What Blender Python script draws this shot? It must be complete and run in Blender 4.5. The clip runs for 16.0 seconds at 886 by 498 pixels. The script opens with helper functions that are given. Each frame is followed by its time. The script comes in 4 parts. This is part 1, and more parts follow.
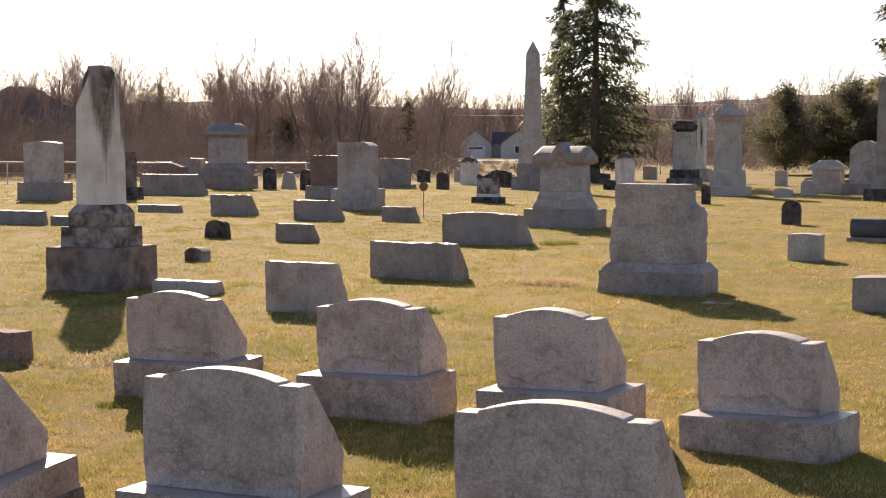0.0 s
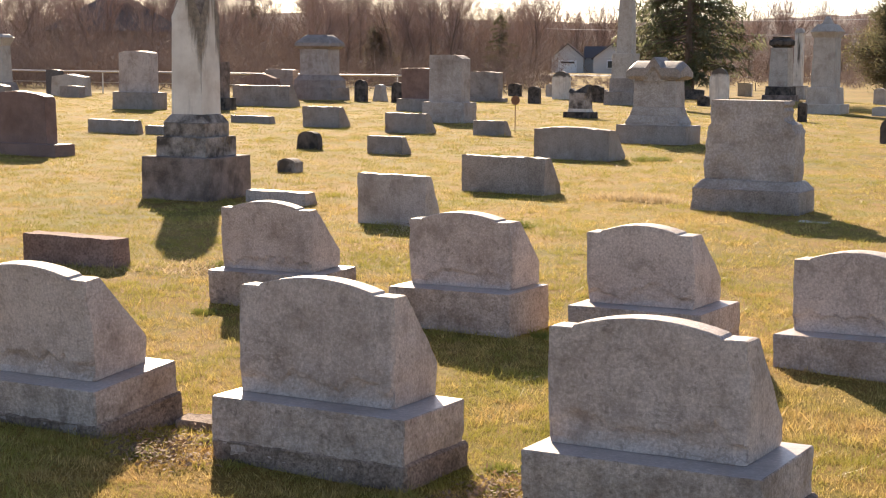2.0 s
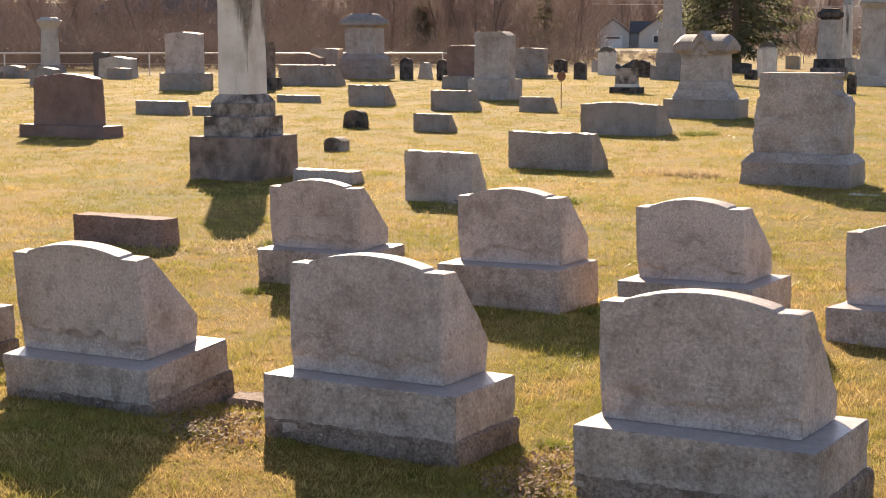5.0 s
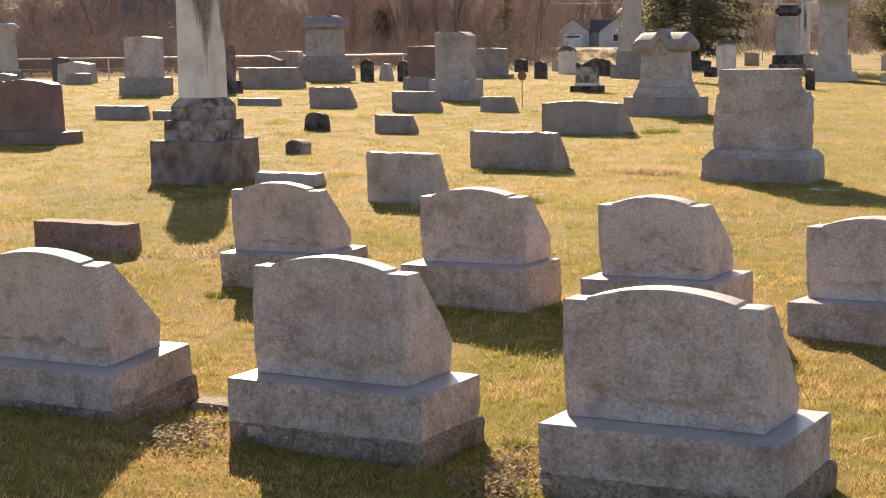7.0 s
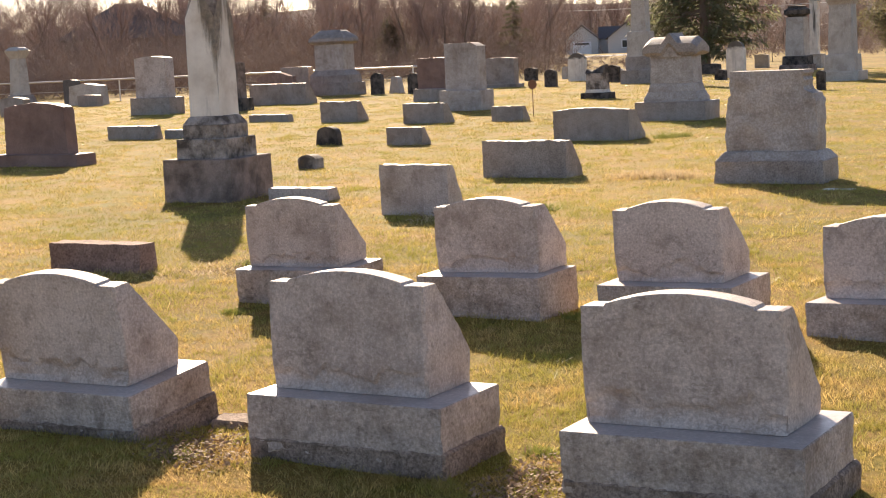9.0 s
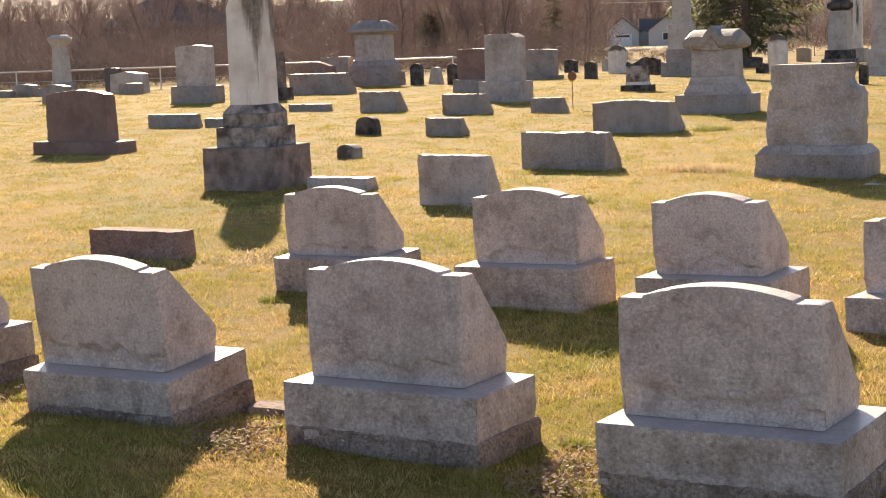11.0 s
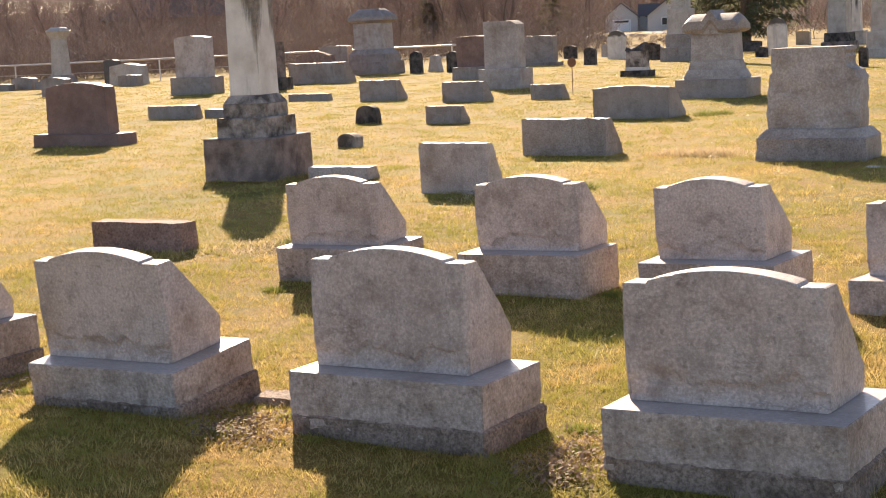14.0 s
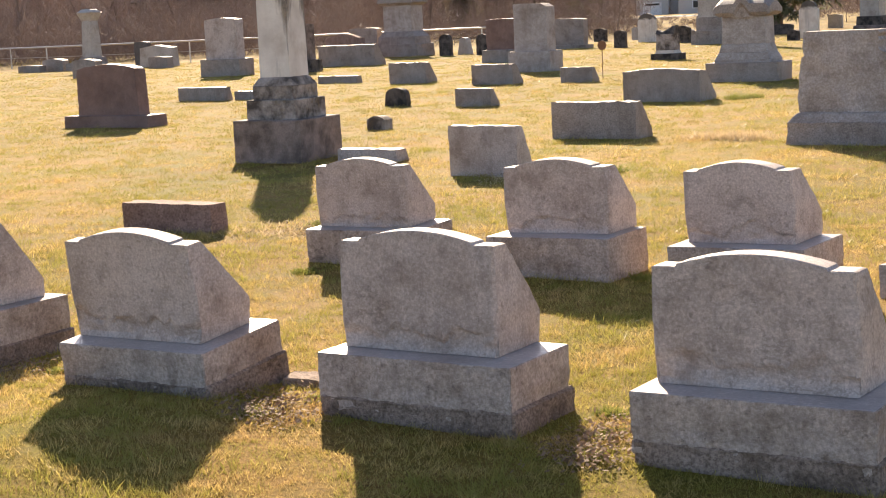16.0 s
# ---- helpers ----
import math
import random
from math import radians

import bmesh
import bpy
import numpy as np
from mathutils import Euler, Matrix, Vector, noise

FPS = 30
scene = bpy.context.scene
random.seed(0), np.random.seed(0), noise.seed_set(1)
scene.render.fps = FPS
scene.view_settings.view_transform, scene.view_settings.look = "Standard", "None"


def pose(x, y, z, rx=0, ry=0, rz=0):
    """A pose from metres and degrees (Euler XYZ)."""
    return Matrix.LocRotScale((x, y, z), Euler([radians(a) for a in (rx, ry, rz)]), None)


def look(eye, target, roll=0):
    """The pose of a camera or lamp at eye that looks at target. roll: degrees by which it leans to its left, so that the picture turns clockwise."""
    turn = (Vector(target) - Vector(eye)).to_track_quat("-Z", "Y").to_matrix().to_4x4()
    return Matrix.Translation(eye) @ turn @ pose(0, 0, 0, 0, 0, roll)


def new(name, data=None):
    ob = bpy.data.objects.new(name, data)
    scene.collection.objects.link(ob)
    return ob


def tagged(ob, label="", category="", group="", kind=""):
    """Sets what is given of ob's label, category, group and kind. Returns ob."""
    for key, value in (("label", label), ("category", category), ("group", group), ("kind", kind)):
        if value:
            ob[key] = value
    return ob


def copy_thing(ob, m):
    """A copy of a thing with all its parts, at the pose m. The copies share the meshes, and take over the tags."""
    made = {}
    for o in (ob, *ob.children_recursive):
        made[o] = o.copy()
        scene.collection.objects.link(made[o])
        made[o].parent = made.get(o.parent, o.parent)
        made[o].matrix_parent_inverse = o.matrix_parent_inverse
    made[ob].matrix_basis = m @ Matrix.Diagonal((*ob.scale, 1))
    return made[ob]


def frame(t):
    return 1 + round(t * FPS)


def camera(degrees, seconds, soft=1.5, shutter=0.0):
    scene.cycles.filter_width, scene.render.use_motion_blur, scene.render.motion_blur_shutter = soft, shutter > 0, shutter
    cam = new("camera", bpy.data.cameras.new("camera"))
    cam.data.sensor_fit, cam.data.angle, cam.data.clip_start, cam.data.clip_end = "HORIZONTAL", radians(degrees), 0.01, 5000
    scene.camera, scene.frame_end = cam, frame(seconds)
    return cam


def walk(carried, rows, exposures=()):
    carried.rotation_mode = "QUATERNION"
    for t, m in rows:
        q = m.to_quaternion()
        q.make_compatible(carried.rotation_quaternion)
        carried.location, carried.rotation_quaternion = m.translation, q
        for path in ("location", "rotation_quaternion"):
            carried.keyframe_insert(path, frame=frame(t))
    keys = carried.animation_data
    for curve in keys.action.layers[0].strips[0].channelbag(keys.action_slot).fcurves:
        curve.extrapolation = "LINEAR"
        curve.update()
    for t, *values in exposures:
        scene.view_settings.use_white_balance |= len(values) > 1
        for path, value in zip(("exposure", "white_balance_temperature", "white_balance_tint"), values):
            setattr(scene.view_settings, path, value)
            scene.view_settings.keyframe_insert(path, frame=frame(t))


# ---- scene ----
# ---- camera: seconds, eye, heading to the left of +y, downward tilt, lean ----
cam = camera(32.71, 16.0, soft=1.1)
PATH = [
    (0.0, 0.0461, -0.0069, 1.7039, 25.817, 3.781, 0.055),
    (0.5, 0.0267, -0.0075, 1.7062, 25.907, 4.708, 1.024),
    (1.0, 0.0175, -0.0086, 1.7076, 27.041, 5.869, 1.014),
    (1.5, 0.0159, -0.0089, 1.7048, 28.329, 6.362, 0.902),
    (2.0, 0.0121, -0.0051, 1.6950, 29.182, 7.051, 0.655),
    (2.5, 0.0038, 0.0014, 1.6983, 29.317, 7.351, 0.432),
    (3.0, -0.0055, 0.0074, 1.6927, 29.911, 7.478, 0.084),
    (3.5, -0.0079, 0.0040, 1.6923, 30.748, 7.409, 0.012),
    (4.0, -0.0085, 0.0053, 1.6891, 31.158, 7.645, -0.198),
    (6.5, 0.0026, -0.0044, 1.6859, 30.108, 8.026, -0.481),
    (7.0, 0.0012, 0.0015, 1.6858, 29.578, 7.880, -0.871),
    (7.5, 0.0017, -0.0028, 1.6840, 29.005, 7.572, -0.543),
    (8.0, 0.0003, 0.0000, 1.6826, 28.422, 7.564, -0.369),
    (8.5, 0.0004, -0.0009, 1.6838, 28.466, 7.491, -1.542),
    (9.0, -0.0050, 0.0086, 1.6816, 30.140, 7.442, -2.581),
    (9.5, -0.0119, 0.0095, 1.6789, 30.711, 7.403, -1.219),
    (12.0, -0.0044, 0.0107, 1.6755, 32.069, 7.930, -2.626),
    (12.5, -0.0176, -0.0015, 1.6757, 31.492, 8.271, -1.522),
    (13.0, -0.0155, 0.0007, 1.6781, 31.295, 8.325, -2.225),
    (13.5, -0.0139, 0.0003, 1.6752, 31.382, 8.186, -2.373),
    (14.0, -0.0125, 0.0024, 1.6764, 31.666, 8.171, -2.854),
    (14.5, -0.0069, -0.0071, 1.6688, 30.739, 8.274, -2.524),
    (15.0, -0.0044, -0.0012, 1.6676, 29.527, 8.389, -2.580),
    (15.5, -0.0032, 0.0048, 1.6715, 29.720, 8.373, -3.550),
    (16.0, -0.0113, -0.0016, 1.6738, 32.798, 8.766, -2.740),
]


def aimed(x, y, z, heading, tilt, lean):
    a, p = radians(heading), radians(tilt)
    way = Vector((-math.sin(a) * math.cos(p), math.cos(a) * math.cos(p), -math.sin(p)))
    return look((x, y, z), Vector((x, y, z)) + 10 * way, lean)


walk(cam, [(r[0], aimed(*r[1:])) for r in PATH], exposures=[(0.0, 0.92, 6900, 16), (0.5, 1.1, 6980, 16), (2.0, 1.28, 7200, 16), (9.5, 1.34, 7280, 16), (12.0, 1.42, 7280, 16), (16.0, 1.48, 7280, 16)])

# ---- light ----
SUN_AZ, SUN_EL = 37.2, 24.4      # degrees to the left of +y, degrees up
world = bpy.data.worlds.new("sky")
scene.world = world
world.use_nodes = True
wn = world.node_tree.nodes
sky = wn.new("ShaderNodeTexSky")
sky.sky_type, sky.sun_disc = "NISHITA", False
sky.sun_elevation, sky.sun_rotation = radians(SUN_EL), radians(-SUN_AZ)
sky.dust_density, sky.air_density, sky.ozone_density = 0.4, 0.65, 1.0
world.node_tree.links.new(sky.outputs[0], wn["Background"].inputs[0])
wn["Background"].inputs[1].default_value = 0.09
sun = new("sun", bpy.data.lights.new("sun", "SUN"))
sun.data.energy, sun.data.angle, sun.data.color = 5.0, radians(0.6), (1.0, 0.88, 0.70)
az, el = radians(SUN_AZ), radians(SUN_EL)
SUN_WAY = Vector((-math.sin(az) * math.cos(el), math.cos(az) * math.cos(el), math.sin(el)))
sun.matrix_basis = look(SUN_WAY * 60, (0, 0, 0))


# ---- materials ----
class Nodes:
    def __init__(self, name):
        self.m = bpy.data.materials.new(name)
        self.m.use_nodes = True
        self.t = self.m.node_tree
        self.bsdf = self.t.nodes["Principled BSDF"]
        self.coord = self.t.nodes.new("ShaderNodeTexCoord")
        self.rand = self.t.nodes.new("ShaderNodeObjectInfo")
        shift = self.t.nodes.new("ShaderNodeVectorMath")
        shift.operation = "MULTIPLY_ADD"
        self.t.links.new(self.rand.outputs["Random"], shift.inputs[0])
        shift.inputs[1].default_value = (37.0, 19.0, 53.0)
        self.t.links.new(self.coord.outputs["Object"], shift.inputs[2])
        self.place = shift.outputs[0]

    def noise(self, scale, detail=4.0, rough=0.6, place=None):
        n = self.t.nodes.new("ShaderNodeTexNoise")
        n.inputs["Scale"].default_value, n.inputs["Detail"].default_value, n.inputs["Roughness"].default_value = scale, detail, rough
        self.t.links.new(place or self.place, n.inputs["Vector"])
        return n.outputs[0]

    def ramp(self, fac, stops):
        n = self.t.nodes.new("ShaderNodeValToRGB")
        while len(n.color_ramp.elements) < len(stops):
            n.color_ramp.elements.new(0.5)
        for e, (p, c) in zip(n.color_ramp.elements, stops):
            e.position, e.color = p, (*c, 1) if len(c) == 3 else c
        self.t.links.new(fac, n.inputs[0])
        return n.outputs[0]

    def mix(self, fac, a, b, how="MIX"):
        n = self.t.nodes.new("ShaderNodeMix")
        n.data_type, n.blend_type = "RGBA", how
        for value, sock in ((fac, n.inputs[0]), (a, n.inputs[6]), (b, n.inputs[7])):
            if isinstance(value, (int, float)):
                sock.default_value = value
            elif isinstance(value, tuple):
                sock.default_value = (*value, 1)
            else:
                self.t.links.new(value, sock)
        return n.outputs[2]

    def done(self, color, rough=0.85, bump=None, depth=0.004, spec=0.3):
        self.t.links.new(color, self.bsdf.inputs["Base Color"])
        self.bsdf.inputs["Roughness"].default_value = rough
        self.bsdf.inputs["Specular IOR Level"].default_value = spec
        if bump is not None:
            b = self.t.nodes.new("ShaderNodeBump")
            b.inputs["Distance"].default_value, b.inputs["Strength"].default_value = depth, 1.0
            self.t.links.new(bump, b.inputs["Height"])
            self.t.links.new(b.outputs[0], self.bsdf.inputs["Normal"])
        return self.m


def granite(name, light, dark, stain, amount=0.45, grain=150.0, bump=0.004, rough=0.6):
    """Grained stone with ragged lichen stains and broad weathering."""
    n = Nodes(name)
    soft = tuple(0.5 * (a + b) for a, b in zip(light, dark))
    speck = n.ramp(n.noise(grain, 3.0, 0.7), [(0.34, dark), (0.44, soft), (0.54, light), (0.68, tuple(min(1, c * 1.25) for c in light))])
    flecks = n.ramp(n.noise(grain * 0.4, 3.0, 0.7), [(0.60, (0, 0, 0)), (0.70, (0.32, 0.32, 0.32))])
    col = n.mix(flecks, speck, dark)
    ragged = n.ramp(n.noise(6.5, 12.0, 0.72), [(0.49, (0, 0, 0)), (0.66, (amount, amount, amount))])
    col = n.mix(ragged, col, stain)
    dots = n.ramp(n.noise(30.0, 6.0, 0.7), [(0.57, (0, 0, 0)), (0.66, (0.7 * amount, 0.7 * amount, 0.7 * amount))])
    col = n.mix(dots, col, tuple(0.7 * c for c in stain))
    stretch = n.t.nodes.new("ShaderNodeMapping")
    stretch.inputs["Scale"].default_value = (7.0, 7.0, 1.3)
    n.t.links.new(n.place, stretch.inputs["Vector"])
    runs = n.ramp(n.noise(1.0, 7.0, 0.65, stretch.outputs[0]), [(0.52, (0, 0, 0)), (0.72, (0.6 * amount, 0.6 * amount, 0.6 * amount))])
    col = n.mix(runs, col, stain)
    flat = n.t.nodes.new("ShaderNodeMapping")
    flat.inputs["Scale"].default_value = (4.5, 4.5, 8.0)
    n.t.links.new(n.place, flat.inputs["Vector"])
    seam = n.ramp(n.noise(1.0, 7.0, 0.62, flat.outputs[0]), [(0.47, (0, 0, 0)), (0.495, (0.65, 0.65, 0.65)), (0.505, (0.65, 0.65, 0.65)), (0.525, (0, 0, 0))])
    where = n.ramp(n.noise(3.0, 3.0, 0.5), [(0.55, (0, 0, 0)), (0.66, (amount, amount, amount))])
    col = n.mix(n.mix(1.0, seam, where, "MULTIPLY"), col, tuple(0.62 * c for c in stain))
    broad = n.ramp(n.noise(1.9, 6.0, 0.62), [(0.30, (0.72, 0.66, 0.62)), (0.5, (1.0, 0.98, 0.97)), (0.66, (1.13, 1.12, 1.12))])
    col = n.mix(1.0, col, broad, "MULTIPLY")
    pits = n.mix(0.6, n.noise(60.0, 5.0, 0.7), n.noise(15.0, 6.0, 0.65))
    return n.done(col, rough, pits, bump)


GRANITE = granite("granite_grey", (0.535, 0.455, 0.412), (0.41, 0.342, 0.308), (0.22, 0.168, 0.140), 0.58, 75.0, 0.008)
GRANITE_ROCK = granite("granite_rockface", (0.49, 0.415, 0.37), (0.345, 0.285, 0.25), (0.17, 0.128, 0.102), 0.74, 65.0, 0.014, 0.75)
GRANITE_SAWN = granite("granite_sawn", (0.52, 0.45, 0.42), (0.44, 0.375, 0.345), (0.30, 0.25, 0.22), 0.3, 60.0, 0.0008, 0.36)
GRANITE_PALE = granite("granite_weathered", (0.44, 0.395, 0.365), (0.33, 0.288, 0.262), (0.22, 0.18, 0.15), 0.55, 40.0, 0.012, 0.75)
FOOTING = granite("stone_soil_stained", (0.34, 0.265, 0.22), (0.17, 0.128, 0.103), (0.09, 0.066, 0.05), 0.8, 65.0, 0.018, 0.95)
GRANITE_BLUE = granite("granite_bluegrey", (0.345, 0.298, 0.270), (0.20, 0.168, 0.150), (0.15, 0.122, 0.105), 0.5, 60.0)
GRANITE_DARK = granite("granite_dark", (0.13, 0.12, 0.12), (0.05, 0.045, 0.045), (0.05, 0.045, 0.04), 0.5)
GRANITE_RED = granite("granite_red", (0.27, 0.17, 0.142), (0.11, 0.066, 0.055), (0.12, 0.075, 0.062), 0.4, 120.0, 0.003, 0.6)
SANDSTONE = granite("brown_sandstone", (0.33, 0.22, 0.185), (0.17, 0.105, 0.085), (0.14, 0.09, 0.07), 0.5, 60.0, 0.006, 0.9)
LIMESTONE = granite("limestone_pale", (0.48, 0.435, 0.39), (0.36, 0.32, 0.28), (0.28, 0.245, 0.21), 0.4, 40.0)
def blotched(name, pale, dark, tint, amount):
    """Old stone with soft blotches of soot and lichen at several sizes."""
    n = Nodes(name)
    col = n.ramp(n.noise(3.4, 8.0, 0.62), [(0.40, dark), (0.50, tuple(0.5 * (a + b) for a, b in zip(dark, pale))), (0.60, pale)])
    moss = n.ramp(n.noise(7.0, 6.0, 0.7), [(0.55, (0, 0, 0)), (0.72, (amount, amount, amount))])
    col = n.mix(moss, col, tint)
    fine = n.ramp(n.noise(70.0, 4.0, 0.7), [(0.3, (0.75, 0.75, 0.75)), (0.7, (1.15, 1.15, 1.15))])
    return n.done(n.mix(1.0, col, fine, "MULTIPLY"), 0.85, n.mix(0.5, n.noise(50.0, 5.0, 0.7), n.noise(12.0, 4.0, 0.6)), 0.006)


LICHEN = blotched("stone_black_lichen", (0.44, 0.375, 0.33), (0.085, 0.068, 0.058), (0.26, 0.17, 0.07), 0.6)
PLINTH = blotched("stone_sooty_plinth", (0.30, 0.23, 0.20), (0.13, 0.098, 0.083), (0.10, 0.075, 0.06), 0.5)
CROWN_STONE = blotched("marble_sooty_crown", (0.42, 0.33, 0.27), (0.14, 0.10, 0.08), (0.06, 0.045, 0.04), 0.7)
BLACKENED = blotched("marble_blackened", (0.14, 0.115, 0.10), (0.03, 0.026, 0.023), (0.25, 0.22, 0.19), 0.35)


def marble(name, black, corner=False, crown=False):
    """White marble with dark runs of lichen that hang down from its top."""
    n = Nodes(name)
    base = n.ramp(n.noise(3.0, 5.0, 0.6), [(0.3, (0.60, 0.53, 0.46)), (0.7, (0.80, 0.735, 0.66))])
    stretch = n.t.nodes.new("ShaderNodeMapping")
    stretch.inputs["Scale"].default_value = (4.2, 4.2, 0.45)
    n.t.links.new(n.place, stretch.inputs["Vector"])
    runs = n.noise(1.0, 5.0, 0.6, stretch.outputs[0])
    soot = n.ramp(runs, [(0.53, (0, 0, 0)), (0.66, (black, black, black))])
    col = n.mix(soot, base, (0.09, 0.075, 0.06))
    rust = n.ramp(n.noise(2.2, 4.0, 0.6), [(0.55, (0, 0, 0)), (0.75, (0.5, 0.5, 0.5))])
    col = n.mix(rust, col, (0.36, 0.24, 0.15))
    if crown:
        g = n.t.nodes.new("ShaderNodeSeparateXYZ")
        n.t.links.new(n.coord.outputs["Generated"], g.inputs[0])
        edge = n.t.nodes.new("ShaderNodeMath")
        edge.operation = "MULTIPLY_ADD"
        n.t.links.new(n.noise(6.0, 6.0, 0.7), edge.inputs[0])
        edge.inputs[1].default_value = 0.3
        n.t.links.new(g.outputs["Z"], edge.inputs[2])
        col = n.mix(n.ramp(edge.outputs[0], [(0.93, (0, 0, 0)), (1.0, (0.9, 0.9, 0.9))]), col, (0.06, 0.05, 0.042))
    if corner:
        xyz = n.t.nodes.new("ShaderNodeSeparateXYZ")
        n.t.links.new(n.coord.outputs["Object"], xyz.inputs[0])

        def calc(how, p, q):
            m = n.t.nodes.new("ShaderNodeMath")
            m.operation = how
            for value, sock in ((p, m.inputs[0]), (q, m.inputs[1])):
                if isinstance(value, float):
                    sock.default_value = value
                else:
                    n.t.links.new(value, sock)
            return m.outputs[0]

        wave = calc("MULTIPLY", calc("SUBTRACT", n.noise(1.6, 6.0, 0.7, stretch.outputs[0]), 0.5), 0.42)
        for sign, low, grow in (("ADD", 1.2, 0.20), ("SUBTRACT", 1.3, 0.18)):
            # two runs that hang from the crown along the arrises and narrow downward
            away = calc(sign, calc("SUBTRACT", 0.42, xyz.outputs["X"]), xyz.outputs["Y"])
            reach = calc("MULTIPLY", calc("SUBTRACT", xyz.outputs["Z"], low), grow)
            run = n.ramp(calc("SUBTRACT", calc("ADD", reach, wave), away), [(0.0, (0, 0, 0)), (0.07, (0.85, 0.85, 0.85))])
            col = n.mix(run, col, n.ramp(n.noise(14.0, 5.0, 0.7), [(0.35, (0.07, 0.055, 0.042)), (0.65, (0.26, 0.19, 0.13))]))
    return n.done(col, 0.75, n.noise(40.0, 4.0, 0.6), 0.004)


MARBLE = marble("marble_white", 0.75)
MARBLE_STREAKED = marble("marble_streaked", 0.95)
MARBLE_CROWN = marble("marble_black_crown", 0.3, False, True)
MARBLE_RUN = marble("marble_dark_run", 0.6, True)


def plain(name, color, rough=0.7, metal=0.0, vary=0.25, scale=8.0):
    n = Nodes(name)
    col = n.mix(n.noise(scale, 4.0), tuple(c * (1 - vary) for c in color), tuple(min(1, c * (1 + vary)) for c in color))
    n.bsdf.inputs["Metallic"].default_value = metal
    return n.done(col, rough, n.noise(scale * 6, 3.0), 0.002)


def leafy(name, a, b, glow=0.5, rough=0.6, third=None, tufted=False):
    """Thin blades, needles and dry leaves: each island has its own tint; light passes through."""
    n = Nodes(name)
    geo = n.t.nodes.new("ShaderNodeNewGeometry")
    patch = n.ramp(n.mix(0.45, n.noise(0.6, 5.0, 0.65, n.coord.outputs["Object"]), n.noise(4.5, 4.0, 0.65, n.coord.outputs["Object"])), [(0.44, (0, 0, 0)), (0.53, (1, 1, 1))])
    island = n.ramp(geo.outputs["Random Per Island"], [(0.0, a), (0.55, tuple(0.5 * (p + q) for p, q in zip(a, b))), (1.0, b)])
    other = third or a
    col = n.mix(patch, island, n.mix(0.74, island, other))
    if tufted:
        obj = n.coord.outputs["Object"]
        small = n.ramp(n.noise(17.0, 4.0, 0.65, obj), [(0.54, (0, 0, 0)), (0.62, (0.7, 0.7, 0.7))])
        col = n.mix(small, col, n.mix(0.6, island, tuple(0.85 * c for c in other)))
        worn = n.ramp(n.noise(1.6, 5.0, 0.7, obj), [(0.55, (0, 0, 0)), (0.63, (0.75, 0.75, 0.75))])
        col = n.mix(worn, col, n.mix(0.5, island, (0.62, 0.39, 0.19)))
    n.done(col, rough, spec=0.25)
    see = n.t.nodes.new("ShaderNodeBsdfTranslucent")
    n.t.links.new(col, see.inputs["Color"])
    both = n.t.nodes.new("ShaderNodeMixShader")
    both.inputs[0].default_value = glow
    n.t.links.new(n.bsdf.outputs[0], both.inputs[1])
    n.t.links.new(see.outputs[0], both.inputs[2])
    n.t.links.new(both.outputs[0], n.t.nodes["Material Output"].inputs["Surface"])
    return n.m


GRASS = leafy("winter_grass", (0.86, 0.63, 0.25), (0.22, 0.155, 0.045), 0.45, 0.5, (0.27, 0.28, 0.045), True)
GREEN_GRASS = leafy("green_grass", (0.20, 0.22, 0.05), (0.36, 0.33, 0.10), 0.45)
DRY = leafy("dry_leaves", (0.32, 0.22, 0.145), (0.15, 0.085, 0.05), 0.25, 0.75)
STRAW = leafy("straw", (0.70, 0.55, 0.33), (0.30, 0.20, 0.10), 0.4)
# Paler than real needles: the haze over the spruces is put into the colour.
NEEDLES = leafy("hazed_spruce_needles", (0.14, 0.155, 0.09), (0.27, 0.25, 0.155), 0.6)
CEDAR = leafy("cedar_needles", (0.13, 0.13, 0.07), (0.28, 0.22, 0.13), 0.55)
BARK = plain("bark", (0.17, 0.125, 0.10), 0.95, 0, 0.35, 6.0)
TWIG = leafy("bare_twigs", (0.24, 0.165, 0.145), (0.44, 0.33, 0.29), 0.15, 0.8)
BRUSH = leafy("dry_brush", (0.16, 0.11, 0.095), (0.38, 0.29, 0.245), 0.15, 0.85)
METAL = plain("galvanised_steel", (0.62, 0.6, 0.58), 0.42, 0.8, 0.15)
RUST = plain("rusted_iron", (0.24, 0.12, 0.07), 0.8, 0.2)
SIDING = plain("pale_siding", (0.58, 0.55, 0.52), 0.8, 0, 0.12)
BARN = plain("brown_siding", (0.2, 0.16, 0.14), 0.8, 0, 0.15)
SHINGLE = plain("dark_shingles", (0.15, 0.13, 0.125), 1.0, 0, 0.3, 20.0)
SHINGLE.node_tree.nodes["Principled BSDF"].inputs["Specular IOR Level"].default_value = 0.0
WHITE_PAINT = plain("white_paint", (0.8, 0.8, 0.8), 0.5, 0, 0.05)
GLASS_DARK = plain("dark_window", (0.04, 0.045, 0.05), 0.1, 0, 0.1)
ROAD = plain("pale_concrete", (0.42, 0.4, 0.37), 0.85, 0, 0.15, 0.8)
WOOD_POLE = plain("weathered_pole", (0.16, 0.12, 0.09), 0.9)
HILL = plain("far_woods", (0.13, 0.105, 0.10), 1.0, 0, 0.55, 0.05)
CLOTH_WHITE = plain("white_plastic", (0.75, 0.75, 0.74), 0.4, 0, 0.1)


